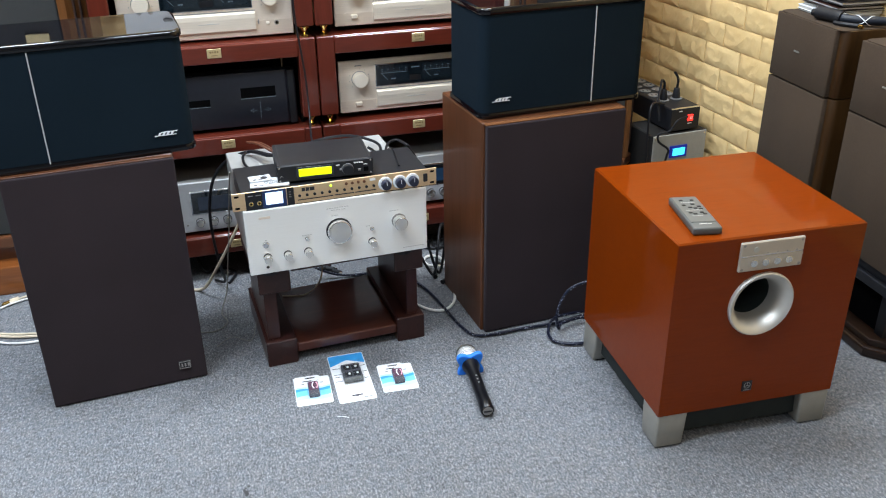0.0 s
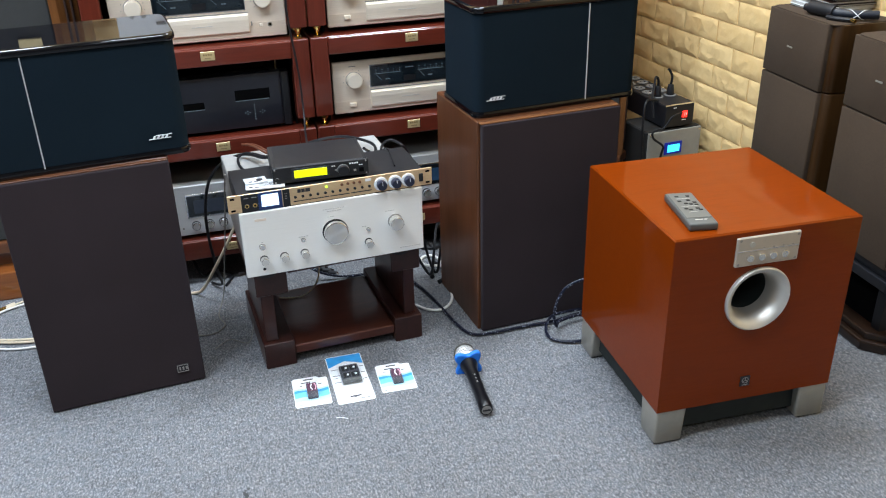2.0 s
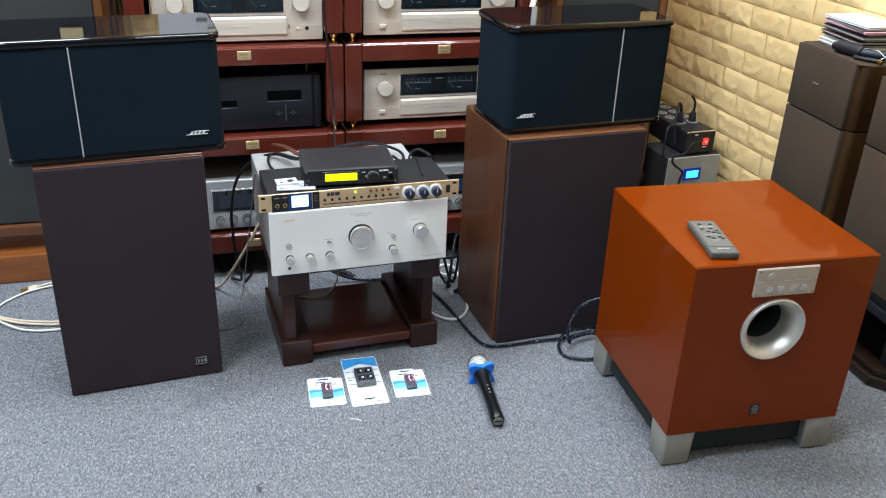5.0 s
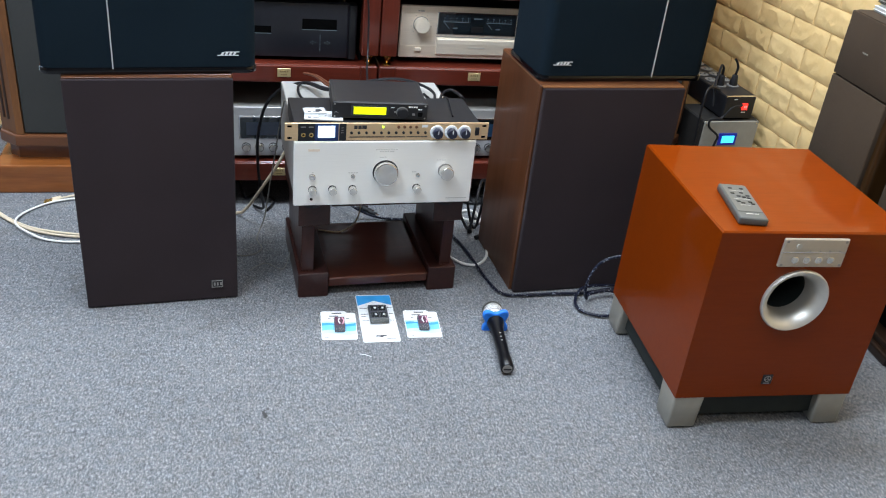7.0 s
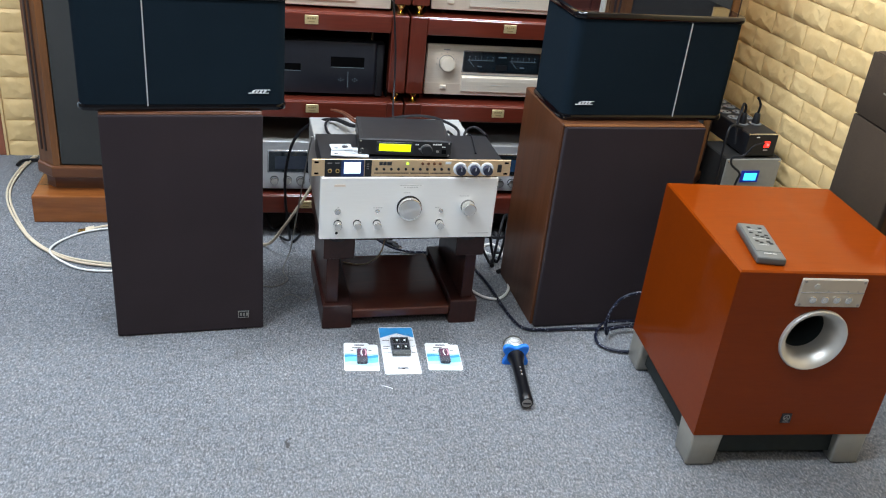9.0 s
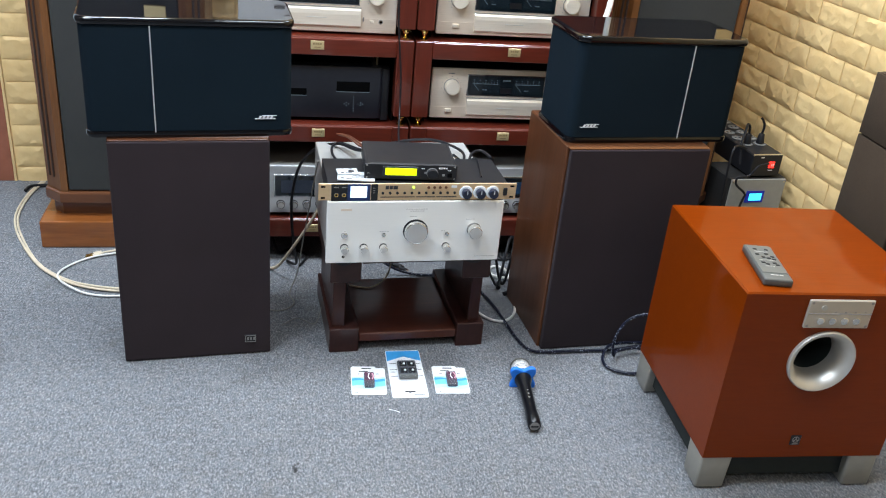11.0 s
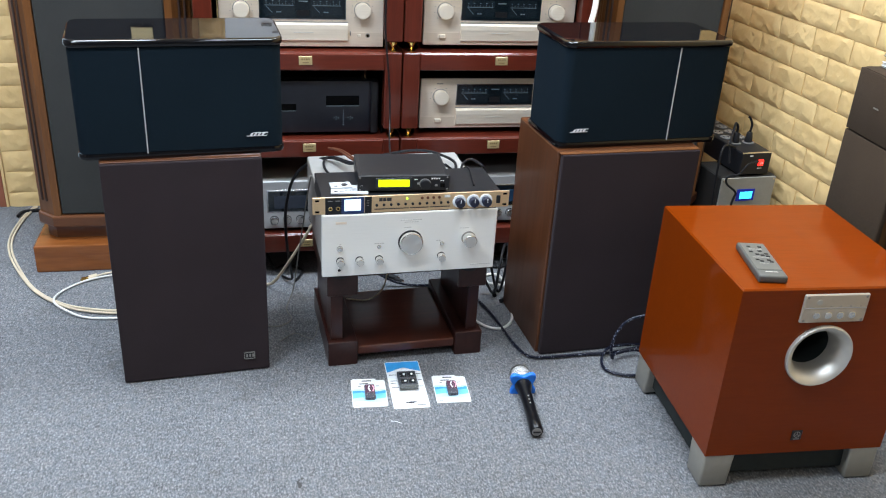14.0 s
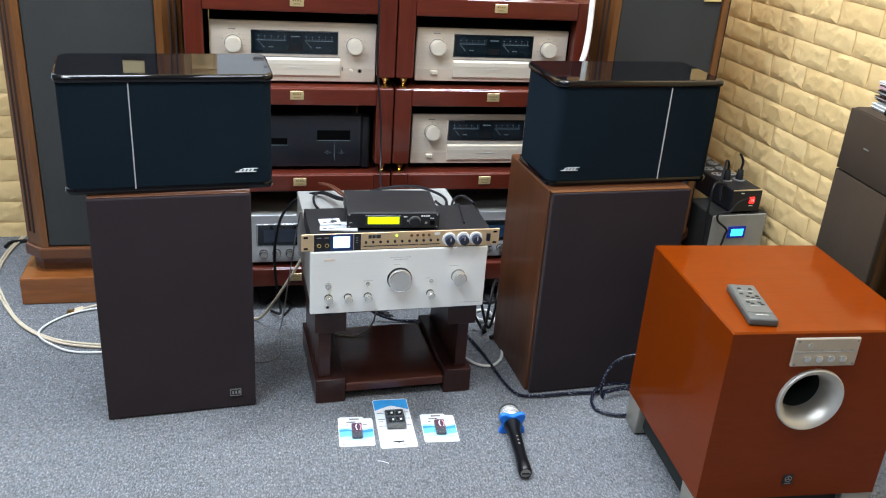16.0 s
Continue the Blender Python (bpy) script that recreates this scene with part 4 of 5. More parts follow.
for fx, fy in ((0.0, 0.0), (W - 0.074, 0.0), (0.0, D - 0.078), (W - 0.074, D - 0.078)):
    near = fy < 0.1
    out = []
    for cx, cy, a0 in ((1, 1, 0), (0, 1, 90), (0, 0, 180), (1, 0, 270)):
        inner_corner = (cx == 1) == (fx < 0.1) and (cy == 1) == near
        r = 0.036 if inner_corner else 0.006
        ox = fx + 0.073 - r if cx else fx + 0.001 + r
        oy = fy + 0.077 - r if cy else fy + 0.001 + r
        out += [(ox + r * math.cos(radians(a0 + 15 * k)), oy + r * math.sin(radians(a0 + 15 * k))) for k in range(7)]
    bm = prism(bmesh.new(), out, 0.004, ZB - 0.0005, 0.003)
    for q in bm.verts:
        k = 1 - 0.08 * (1 - q.co.z / ZB)
        cx, cy = (fx + 0.0 if fx < 0.1 else fx + 0.074), fy if near else fy + 0.078
        q.co.x, q.co.y = cx + (q.co.x - cx) * k, cy + (q.co.y - cy) * k
    ft = part("foot", bm, FOOTGREY, s, "satin grey block foot", True)
    part("foot_pad", B(fx + 0.012, fx + 0.062, fy + 0.012, fy + 0.062, 0.0, 0.0045), BLACK_SOFT, ft)
part("under_panel", B(0.022, W - 0.022, 0.022, D - 0.022, 0.020, ZB - 0.001, b=0.003), SHADOW_BLACK, s, "black underside panel")

rm = thing("remote_control", pose(0.938, 1.415, ZT, 0, 0, -8.5), "grey slim remote control lying on the subwoofer", "remote control")
part("body", B(-0.030, 0.030, -0.080, 0.080, 0.0, 0.0165, b=0.004, seg=3), REMOTE_GREY, rm, smooth=True)
rf = part("face_plate", B(-0.0268, 0.0268, -0.052, 0.073, 0.016, 0.0178, b=0.0008), REMOTE_TOP, rm, "silver-grey key plate")
for x, y in ((-0.012, 0.055), (0.012, 0.055), (-0.014, 0.03), (0.006, 0.034), (0.016, 0.022), (-0.004, 0.018), (0.006, 0.014), (0.016, 0.01), (-0.012, -0.008), (-0.004, -0.014), (0.012, -0.008), (0.016, -0.016)):
    part("key", B(x - 0.004, x + 0.004, y - 0.0028, y + 0.0028, 0.0176, 0.0192, b=0.0006), BLACK_SOFT, rf)
for x, y, w_, d_, z_ in ((-0.016, 0.043, 0.03, 0.0009, 0.0178), (-0.018, 0.004, 0.034, 0.0009, 0.0178), (-0.012, -0.024, 0.02, 0.0009, 0.0178), (-0.012, -0.061, 0.016, 0.0022, 0.0165), (0.006, -0.061, 0.008, 0.0022, 0.0165)):
    part("key_caption", B(x, x + w_, y, y + d_, z_, z_ + 0.0004), PALE_INK, rf)

# ---- things on the carpet ----
tail, head = Vector((0.5245, 1.512, 0.0195)), Vector((0.533, 1.716, 0.0275))
axis = (head - tail).normalized()
MIC = Matrix.Translation(tail) @ axis.to_track_quat("Z", "Y").to_matrix().to_4x4()
mc = thing("microphone", MIC, "black wireless microphone with blue silicone ring lying on the carpet", "microphone")
L = (head - tail).length
part("grip", lathe(bmesh.new(), [(0, 0.0), (0.0145, 0.0), (0.0160, 0.002), (0.0160, 0.03), (0.0150, 0.06), (0.0158, L - 0.05), (0.0215, L - 0.03), (0.0225, L - 0.016), (0, L - 0.016)], n=28), plain("satin_black_grip", (0.0045, 0.0045, 0.006), 0.3, spec=0.35), mc, "tapered satin black grip", True)
part("end_cap", lathe(bmesh.new(), [(0.0, -0.0006), (0.011, -0.0006), (0.0125, 0.0002)], n=24), GREY_INK, mc)
part("end_mark", B(-0.009, 0.009, -0.002, 0.002, -0.0018, -0.0008), BLACK, mc)
part("collar", lathe(bmesh.new(), [(0.0225, L - 0.018), (0.0245, L - 0.014), (0.0245, L - 0.008), (0.0225, L - 0.004)], n=28), BLACK, mc, "black collar", True)
part("head_mesh", lathe(bmesh.new(), [(0.022, L - 0.006), (0.0262, L + 0.006), (0.0268, L + 0.016), (0.0245, L + 0.030), (0.018, L + 0.041), (0.009, L + 0.046), (0.0, L + 0.047)], n=32), MESHGRILL, mc, "silver wire-mesh head", True)
bm = bmesh.new()
for q in range(7):
    lathe(bm, [(0.0262, L + 0.003 + q * 0.0055), (0.0272 - 0.0011 * max(0, q - 3) ** 1.5, L + 0.0045 + q * 0.0055), (0.0255 - 0.0011 * max(0, q - 3) ** 1.5, L + 0.006 + q * 0.0055)], n=28)
part("head_rib", bm, GREY_INK, mc, smooth=True)
out = []
for q in range(64):
    an = 2 * math.pi * q / 64
    r = 0.0345 + 0.0082 * math.cos(4 * an + 0.25 + math.pi)
    out.append((r * math.cos(an), r * math.sin(an)))
ring = prism(bmesh.new(), out, L - 0.022, L - 0.009, 0.004, 3)
for q in ring.verts:
    if (MIC @ q.co).z < 0.0008:
        q.co += MIC.to_3x3().inverted() @ Vector((0, 0, 0.0008 - (MIC @ q.co).z))
part("anti_roll_ring", ring, BLUE_RUBBER, mc, "wavy blue silicone ring", True)
bm = bmesh.new()
for q in range(3):
    box(bm, -0.002, 0.002, 0.0150, 0.0165, 0.09 + q * 0.014, 0.094 + q * 0.014)
part("grip_mark", bm, GREY_INK, mc)


def blister(m, w, h, label, charger=False):
    t = thing("battery_pack" if not charger else "charger_pack", m, label, "blister pack", "blister packs on the carpet")
    edge = part("blister_edge", B(-0.005, w + 0.005, -0.008, h + 0.002, 0.0, 0.0016, b=0.0005), PLASTIC_CLEAR, t, "clear plastic edge")
    z = 0.0018
    outline = rounded(0, w, 0, h, 0.006)
    if not charger:
        outline = [(0.004, 0), (w - 0.004, 0), (w, 0.004), (w, h * 0.91), (w - 0.004, h * 0.94), (w * 0.76, h * 0.94), (w * 0.70, h), (0.005, h), (0, h - 0.005), (0, 0.004)]
    part("card", prism(bmesh.new(), outline, z, z + 0.0016, 0.0003), CARD, t, "white printed backing card")
    z += 0.0016

    def ink(name, mt, x0, x1, y0, y1, k=1):
        part(name, B(x0, x1, y0, y1, z, z + 0.0003 * k), mt, t)
    if not charger:
        def wave(mt, lo, hi, sway, k):
            bm = bmesh.new()
            n_ = 14
            row0 = [bm.verts.new((0.0015 + (w - 0.003) * q / n_, h * (lo + sway * math.sin(q * 0.45)), z + 0.0002 * k)) for q in range(n_ + 1)]
            row1 = [bm.verts.new((0.0015 + (w - 0.003) * q / n_, h * (hi + sway * math.sin(q * 0.45 + 0.7)), z + 0.0002 * k)) for q in range(n_ + 1)]
            for q in range(n_):
                bm.faces.new((row0[q], row0[q + 1], row1[q + 1], row1[q]))
            part("blue_print", bm, mt, t)
        wave(CARD_PALE, 0.16, 0.60, 0.03, 1)
        wave(CARD_CYAN, 0.30, 0.54, 0.03, 2)
        wave(CARD_BLUE, 0.47, 0.54, 0.03, 3)
        for x0, x1, y0, y1 in ((0.32, 0.60, 0.90, 0.935), (0.24, 0.5, 0.80, 0.83), (0.2, 0.28, 0.71, 0.73), (0.72, 0.82, 0.71, 0.73), (0.08, 0.2, 0.06, 0.075)):
            ink("print_line", DARK_INK, x0 * w, x1 * w, y0 * h, y1 * h)
        bt = part("battery", B(w * 0.37, w * 0.66, h * 0.22, h * 0.66, z, z + 0.012, b=0.002), BATTERY_GREY, t, "grey and maroon nine-volt battery")
        part("battery_label", B(w * 0.39, w * 0.645, h * 0.36, h * 0.645, z + 0.012, z + 0.0124), CARD_RED, bt)
        for side, x0 in ((1, 0.50), (-1, 0.585)):
            bm = bmesh.new()
            for q in range(7):
                yy = h * (0.40 + 0.030 * q)
                dx = w * 0.030 * math.sin(math.pi * q / 6) * -side
                box(bm, w * x0 + dx, w * x0 + dx + 0.003, yy, yy + h * 0.032, z + 0.0124, z + 0.0128)
            part("battery_mark", bm, CARD_PINK if side < 0 else CARD, bt)
        part("blister_dome", B(w * 0.33, w * 0.70, h * 0.17, h * 0.70, z, z + 0.0145, b=0.003, seg=2), PLASTIC_BUBBLE, edge, "clear moulded bubble")
    else:
        ink("blue_print", CARD_BLUE, 0.0015, w - 0.0015, h * 0.86, h * 0.985)
        bm = bmesh.new()
        bm.faces.new([bm.verts.new(q) for q in ((0.0015, h * 0.76, z + 0.0003), (w * 0.5, h * 0.862, z + 0.0003), (0.0015, h * 0.862, z + 0.0003))])
        bm.faces.new([bm.verts.new(q) for q in ((w - 0.0015, h * 0.76, z + 0.0003), (w - 0.0015, h * 0.862, z + 0.0003), (w * 0.5, h * 0.862, z + 0.0003))])
        part("blue_print", bm, CARD_BLUE, t)
        for x0, x1, y0, y1 in ((0.06, 0.26, 0.70, 0.71), (0.06, 0.26, 0.57, 0.58), (0.06, 0.2, 0.52, 0.53), (0.06, 0.26, 0.43, 0.44), (0.84, 0.96, 0.70, 0.71), (0.84, 0.96, 0.57, 0.58), (0.84, 0.96, 0.43, 0.44), (0.6, 0.9, 0.05, 0.06), (0.36, 0.66, 0.105, 0.13)):
            ink("print_line", DARK_INK, x0 * w, x1 * w, y0 * h, y1 * h)
        ch = part("charger", B(w * 0.27, w * 0.80, h * 0.37, h * 0.70, z, z + 0.013, b=0.004, seg=2), NAVY_PLASTIC, t, "navy-black battery charger")
        part("charger_ridge", B(w * 0.30, w * 0.77, h * 0.525, h * 0.545, z + 0.013, z + 0.0145), BATTERY_GREY, ch)
        part("charger_front", B(w * 0.28, w * 0.79, h * 0.366, h * 0.40, z + 0.002, z + 0.0134), REMOTE_TOP, ch, "greyer front edge")
        for x0, y0 in ((0.33, 0.42), (0.55, 0.42), (0.33, 0.56), (0.55, 0.56)):
            part("charger_bay", B(w * x0, w * (x0 + 0.19), h * y0, h * (y0 + 0.095), z + 0.013, z + 0.0134), DEEP, ch)
            part("contact", C((w * (x0 + 0.12), h * (y0 + 0.05), z + 0.0134), 0.0030, 0.0022, "z", 10), CARD, ch)
        part("hang_hole", prism(bmesh.new(), [(w * 0.36, h * 0.105), (w * 0.45, h * 0.105), (w * 0.51, h * 0.088), (w * 0.57, h * 0.105), (w * 0.66, h * 0.105), (w * 0.66, h * 0.128), (w * 0.36, h * 0.128)], z, z + 0.0006), DARK_INK, t)
        part("blister_dome", B(w * 0.22, w * 0.85, h * 0.32, h * 0.75, z, z + 0.0165, b=0.004, seg=2), PLASTIC_BUBBLE, edge, "clear moulded bubble")
    return t


blister(pose(0.094, 1.662, 0, 0, 0, 0), 0.088, 0.122, "white and blue blister card with a nine-volt battery on the carpet")
blister(pose(0.195, 1.648, 0, 0, 0, 2), 0.092, 0.210, "tall white and blue blister card with a black battery charger", True)
blister(pose(0.306, 1.667, 0, 0, 0, 0), 0.088, 0.120, "white and blue blister card with a nine-volt battery on the carpet")
solo("carpet_scrap", tube(bmesh.new(), [(0.183, 1.603, 0.002), (0.195, 1.599, 0.003), (0.209, 1.592, 0.002)], 0.0007, 6, 4), CARD, "tiny white scrap lying on the carpet", "scrap")
bm = bmesh.new()
for q in range(7):
    an = q * 0.9
    cyl(bm, (-0.036 + 0.004 * q / 3 * math.cos(an), 1.386 + q * 0.0045, 0.0002), 0.0035 + 0.0012 * math.sin(q), 0.0008, "z", 9)
solo("carpet_stain", bm, plain("stain", (0.07, 0.07, 0.072), 0.95), "small dark stain trodden into the carpet", "stain")

# ---- voltage stabiliser and power strip by the wall ----
sb = thing("voltage_stabiliser", pose(1.410, 2.535, 0, 0, 0, 7) @ Matrix.Diagonal((1.05, 1.05, 1.05, 1)), "grey steel voltage stabiliser with blue display beside the wall", "stabiliser")
# Case is near-black for the shade on its side; the front stays grey.
part("case", B(0, 0.208, 0.006, 0.16, 0.012, 0.251, b=0.004), plain("shaded_steel_case", (0.022, 0.021, 0.020), 0.6, vary=0.06, spec=0.15), sb)
part("front_panel", B(0.002, 0.206, 0, 0.0058, 0.014, 0.249, b=0.001), plain("grey_steel_front", (0.30, 0.29, 0.255), 0.5, vary=0.06), sb)
scr = part("display_frame", B(0.066, 0.134, -0.003, 0, 0.167, 0.209, b=0.001), BLUE_LCD, sb, "blue display surround")
part("display", B(0.078, 0.124, -0.0042, -0.003, 0.175, 0.200), CYAN_LCD, scr, "bright cyan display")
for x in (0.03, 0.178):
    for y in (0.03, 0.13):
        part("foot", C((x, y, 0), 0.014, 0.0125, "z", 12), BLACK_SOFT, sb)
for x in (0.008, 0.198):
    part("screw", C((x, 0, 0.241), 0.003, -0.0015, "y", 8), CHROME, sb)
ps = thing("power_distributor", pose(1.476, 2.551, 0.2636, 0, 0, 7) @ Matrix.Diagonal((1.05, 1.05, 1.05, 1)), "black metal power distributor with round sockets on the stabiliser", "power strip")
part("body", B(0, 0.112, 0, 0.36, 0.006, 0.082, b=0.003), BLACK, ps)
for x in (0.018, 0.094):
    for y in (0.03, 0.12):
        part("foot", C((x, y, 0), 0.009, 0.0065, "z", 10), BLACK_SOFT, ps)
for q in range(5):
    for x in (0.032, 0.082):
        so = part("socket", C((x, 0.10 + q * 0.056, 0.082), 0.0205, 0.003, "z", 20, b=0.0008), plain("grey_socket", (0.17, 0.17, 0.165), 0.5) if (q, x) == (0, 0.032) else bpy.data.materials["grey_socket"], ps, "pale grey round outlet", True)
        bm = bmesh.new()
        for dx in (-0.008, 0.008):
            box(bm, x + dx - 0.002, x + dx + 0.002, 0.096 + q * 0.056, 0.104 + q * 0.056, 0.085, 0.0856)
        part("socket_slot", bm, DEEP, so)
part("edge_trim", B(0.001, 0.111, 0.001, 0.004, 0.078, 0.0836), CHROME, ps)
sw = part("rocker_switch", B(0.064, 0.084, -0.004, 0, 0.036, 0.058, b=0.001), RED_LAMP, ps, "glowing red rocker switch")
bars(sw, "switch_mark", WHITE_INK, 0.072, 0.043, (0.002, 0.003), 0.008, y=-0.0046)
bars(ps, "caption", WHITE_INK, 0.066, 0.026, (0.016,), 0.003)
bars(ps, "caption", WHITE_INK, 0.03, 0.07, (0.012,), 0.003)
for x, y in ((0.032, 0.10), (0.082, 0.10)):
    pg = thing("power_plug", pose(1.476, 2.551, 0.2636, 0, 0, 7) @ Matrix.Diagonal((1.05, 1.05, 1.05, 1)) @ pose(x, y, 0.0856), "black mains plug standing in a round socket", "plug", "plugs in the distributor")
    part("plug_body", C((0, 0, 0), 0.014, 0.034, "z", 14, r2=0.009, b=0.002), BLACK_SOFT, pg, smooth=True)
    pts = [(0, 0, 0.033), (0, 0.002, 0.055), (-0.012, 0.0, 0.066), (-0.035, -0.03, 0.055), (-0.06, -0.06, 0.02), (-0.07, -0.09, -0.04)] if x < 0.04 else [(0, 0, 0.033), (0.002, 0, 0.06), (-0.006, 0.004, 0.08), (-0.012, 0.006, 0.086)]
    part("lead", tube(bmesh.new(), pts, 0.0042, 8, 6), CABLE_BLACK, pg, smooth=True)

# ---- stacked taupe speakers along the brick wall ----
def stacked_speaker(m, label, group):
    t = thing("stacked_speaker", m, label, "speaker", group)
    w, d = 0.285, 0.20
    for z0, z1, lw in ((0.232, 0.5798, w), (0.5826, 0.761, w)):
        out = rounded(0.0, lw, 0.0, d, 0.022, 6)
        cab = part("cabinet", prism(bmesh.new(), out, z0, z1, 0.003), wood("stacked_walnut", (0.016, 0.007, 0.002), (0.056, 0.025, 0.007), "z", 0.35, 0.4) if "stacked_walnut" not in bpy.data.materials else bpy.data.materials["stacked_walnut"], t, "dark walnut cabinet with rounded corner", True)
        part("grille", prism(bmesh.new(), rounded(0.001, lw - 0.022, -0.014, 0.03, 0.005), z0 + 0.001, z1 - 0.001, 0.002), GRILLE_OLIVE, cab, "taupe cloth grille", True)
    part("top_cover", prism(bmesh.new(), rounded(0.003, w - 0.004, -0.010, d - 0.003, 0.02), 0.7605, 0.7625), GRILLE_OLIVE, t)
    part("name_badge", B(0.104, 0.128, -0.0155, -0.014, 0.669, 0.673), FOOTGREY, t)
    part("stand_top", B(0.01, w - 0.01, 0.0, d - 0.01, 0.205, 0.231, b=0.003), BLACK, t)
    for x in (0.03, w - 0.06):
        for y in (0.02, d - 0.05):
            part("stand_leg", B(x, x + 0.03, y, y + 0.03, 0.045, 0.205), BLACK, t)
    part("stand_panel", B(0.032, w - 0.034, 0.03, d - 0.03, 0.046, 0.204), DEEP, t, "black inner panel of the stand")
    part("stand_rail", B(0.004, w - 0.004, -0.012, 0.012, 0.176, 0.204, b=0.004, seg=2), BLACK, t)
    out = [(0.03, -0.03), (w - 0.03, -0.03), (w + 0.012, 0.012), (w + 0.012, d), (-0.012, d), (-0.012, 0.012)]
    part("stand_base", prism(bmesh.new(), out, 0.0, 0.028, 0.006), BASEWOOD, t, "near-black wooden base with clipped corners")
    out = [(0.036, -0.014), (w - 0.036, -0.014), (w, 0.022), (w, d - 0.006), (0.0, d - 0.006), (0.0, 0.022)]
    part("stand_base_step", prism(bmesh.new(), out, 0.028, 0.046, 0.004), BASEWOOD, t)
    return t


g = "taupe stacked speakers"
STACK1, STACK2 = pose(1.562, 2.140, 0, 0, 0, -90), pose(1.562, 1.775, 0, 0, 0, -90)
stacked_speaker(STACK1, "taupe-grilled speaker stack with walnut side, papers on top", g)
stacked_speaker(STACK2, "taupe-grilled speaker stack on a dark wooden stand", g)

rng = random.Random(4)
z = 0.7625
for q, (mt, h, ww, dd) in enumerate(((BLACK_SOFT, 0.005, 0.19, 0.14), (CARD, 0.011, 0.175, 0.135), (GREYCASE, 0.009, 0.18, 0.14), (BLACK_SOFT, 0.005, 0.185, 0.13), (DARKWOOD, 0.007, 0.18, 0.135), (CARD, 0.006, 0.17, 0.13), (BLACK, 0.009, 0.185, 0.138), (GREYCASE, 0.006, 0.175, 0.135), (CARD_PINK, 0.005, 0.18, 0.13), (BLACK_SOFT, 0.006, 0.172, 0.13), (CARD, 0.006, 0.18, 0.135))):
    t = thing("disc_case", STACK1 @ pose(0.012 + rng.uniform(-0.003, 0.008), 0.045 + rng.uniform(-0.006, 0.006), z, 0, 0, rng.uniform(-4, 4)), "flat printed case in a loose pile on the speaker", "disc case", "cases piled on the speaker")
    part("cover", B(0, ww, 0, dd, h * 0.8, h, b=0.0004), mt, t)
    part("page_block", B(0.002, ww - 0.002, 0.002, dd - 0.002, h * 0.15, h * 0.8), PALE_INK if q % 3 else GREYCASE, t)
    part("cover", B(0, ww, 0, dd, 0.0, h * 0.15), mt, t)
    z += h + 0.0004
def threads(parent, pts, r, pitch):
    """Pale tracer threads wound both ways round a sleeved cable."""
    p = [Vector(q) for q in pts]
    way = []
    for k in range(len(p) - 1):
        a_, b_, c_, d_ = p[max(k - 1, 0)], p[k], p[k + 1], p[min(k + 2, len(p) - 1)]
        for q in range(24):
            u = q / 24
            way.append(0.5 * ((2 * b_) + (c_ - a_) * u + (2 * a_ - 5 * b_ + 4 * c_ - d_) * u * u + (3 * b_ - a_ - 3 * c_ + d_) * u ** 3))
    for hand in (1, -1):
        line, run = [], 0.0
        for k in range(len(way) - 1):
            d = way[k + 1] - way[k]
            run += d.length
            side = d.normalized().cross(Vector((0, 0, 1))).normalized()
            up = side.cross(d.normalized())
            an = hand * 2 * math.pi * run / pitch
            line.append(way[k] + (r + 0.0004) * (math.cos(an) * side + math.sin(an) * up))
        part("tracer_thread", tube(bmesh.new(), line, 0.0011, 5, 1), CARD, parent, "pale tracer thread")


hs = thing("wrapped_cable", STACK1 @ pose(0.20, 0.02, 0.7625), "thick dark sleeved cable end lying on the speaker", "cable")
pts = [(-0.005, 0.012, 0.017), (0.02, 0.02, 0.017), (0.05, 0.05, 0.016), (0.075, 0.10, 0.016)]
sleeve = part("sleeve", tube(bmesh.new(), pts, 0.0115, 12), NAVY_SLEEVE, hs, smooth=True)
threads(sleeve, pts, 0.0115, 0.075)
part("end_boot", tube(bmesh.new(), [(-0.062, -0.004, 0.0185), (-0.03, 0.005, 0.0185), (0.0, 0.012, 0.018), (0.012, 0.016, 0.017)], 0.0175, 12), BLACK_SOFT, hs, "fat black end boot", smooth=True)
part("tip", tube(bmesh.new(), [(-0.078, -0.008, 0.016), (-0.06, -0.003, 0.017)], 0.010, 10), BLACK_SOFT, hs, smooth=True)
part("branch", tube(bmesh.new(), [(0.01, -0.004, 0.006), (0.04, 0.006, 0.007), (0.07, 0.03, 0.007)], 0.0055, 8), BLACK_SOFT, hs, smooth=True)
part("contact", C((0.066, 0.026, 0.007), 0.0045, 0.018, "x", 8), BRASS, hs)
z = 0.7625
cb = thing("coiled_cable", STACK2 @ pose(0.0, 0.02, z), "navy sleeved cable with pale threads coiled on the speaker", "cable")
pts = []
for q in range(30):
    an = q * 0.55
    pts.append((0.105 + (0.085 + 0.002 * (q % 5)) * math.cos(an), 0.085 + 0.062 * math.sin(an), 0.013 + 0.0022 * q + 0.003 * math.sin(q * 1.7)))
coil = part("coil", tube(bmesh.new(), pts, 0.0115, 8, 5), NAVY_SLEEVE, cb, smooth=True)
threads(coil, pts, 0.0115, 0.06)
bk = thing("magazine", STACK2 @ pose(0.03, 0.04, z + 0.090, 0, 0, 6), "white glossy magazine lying on the coiled cable", "magazine")
part("page_block", B(0, 0.18, 0, 0.13, 0.0, 0.008, b=0.0006), CARD, bk)


# ---- cables ----
def cable(label, pts, r, material, name="cable"):
    return solo(name, tube(bmesh.new(), pts, r), material, label, "cable", smooth=True, group="loose cables")


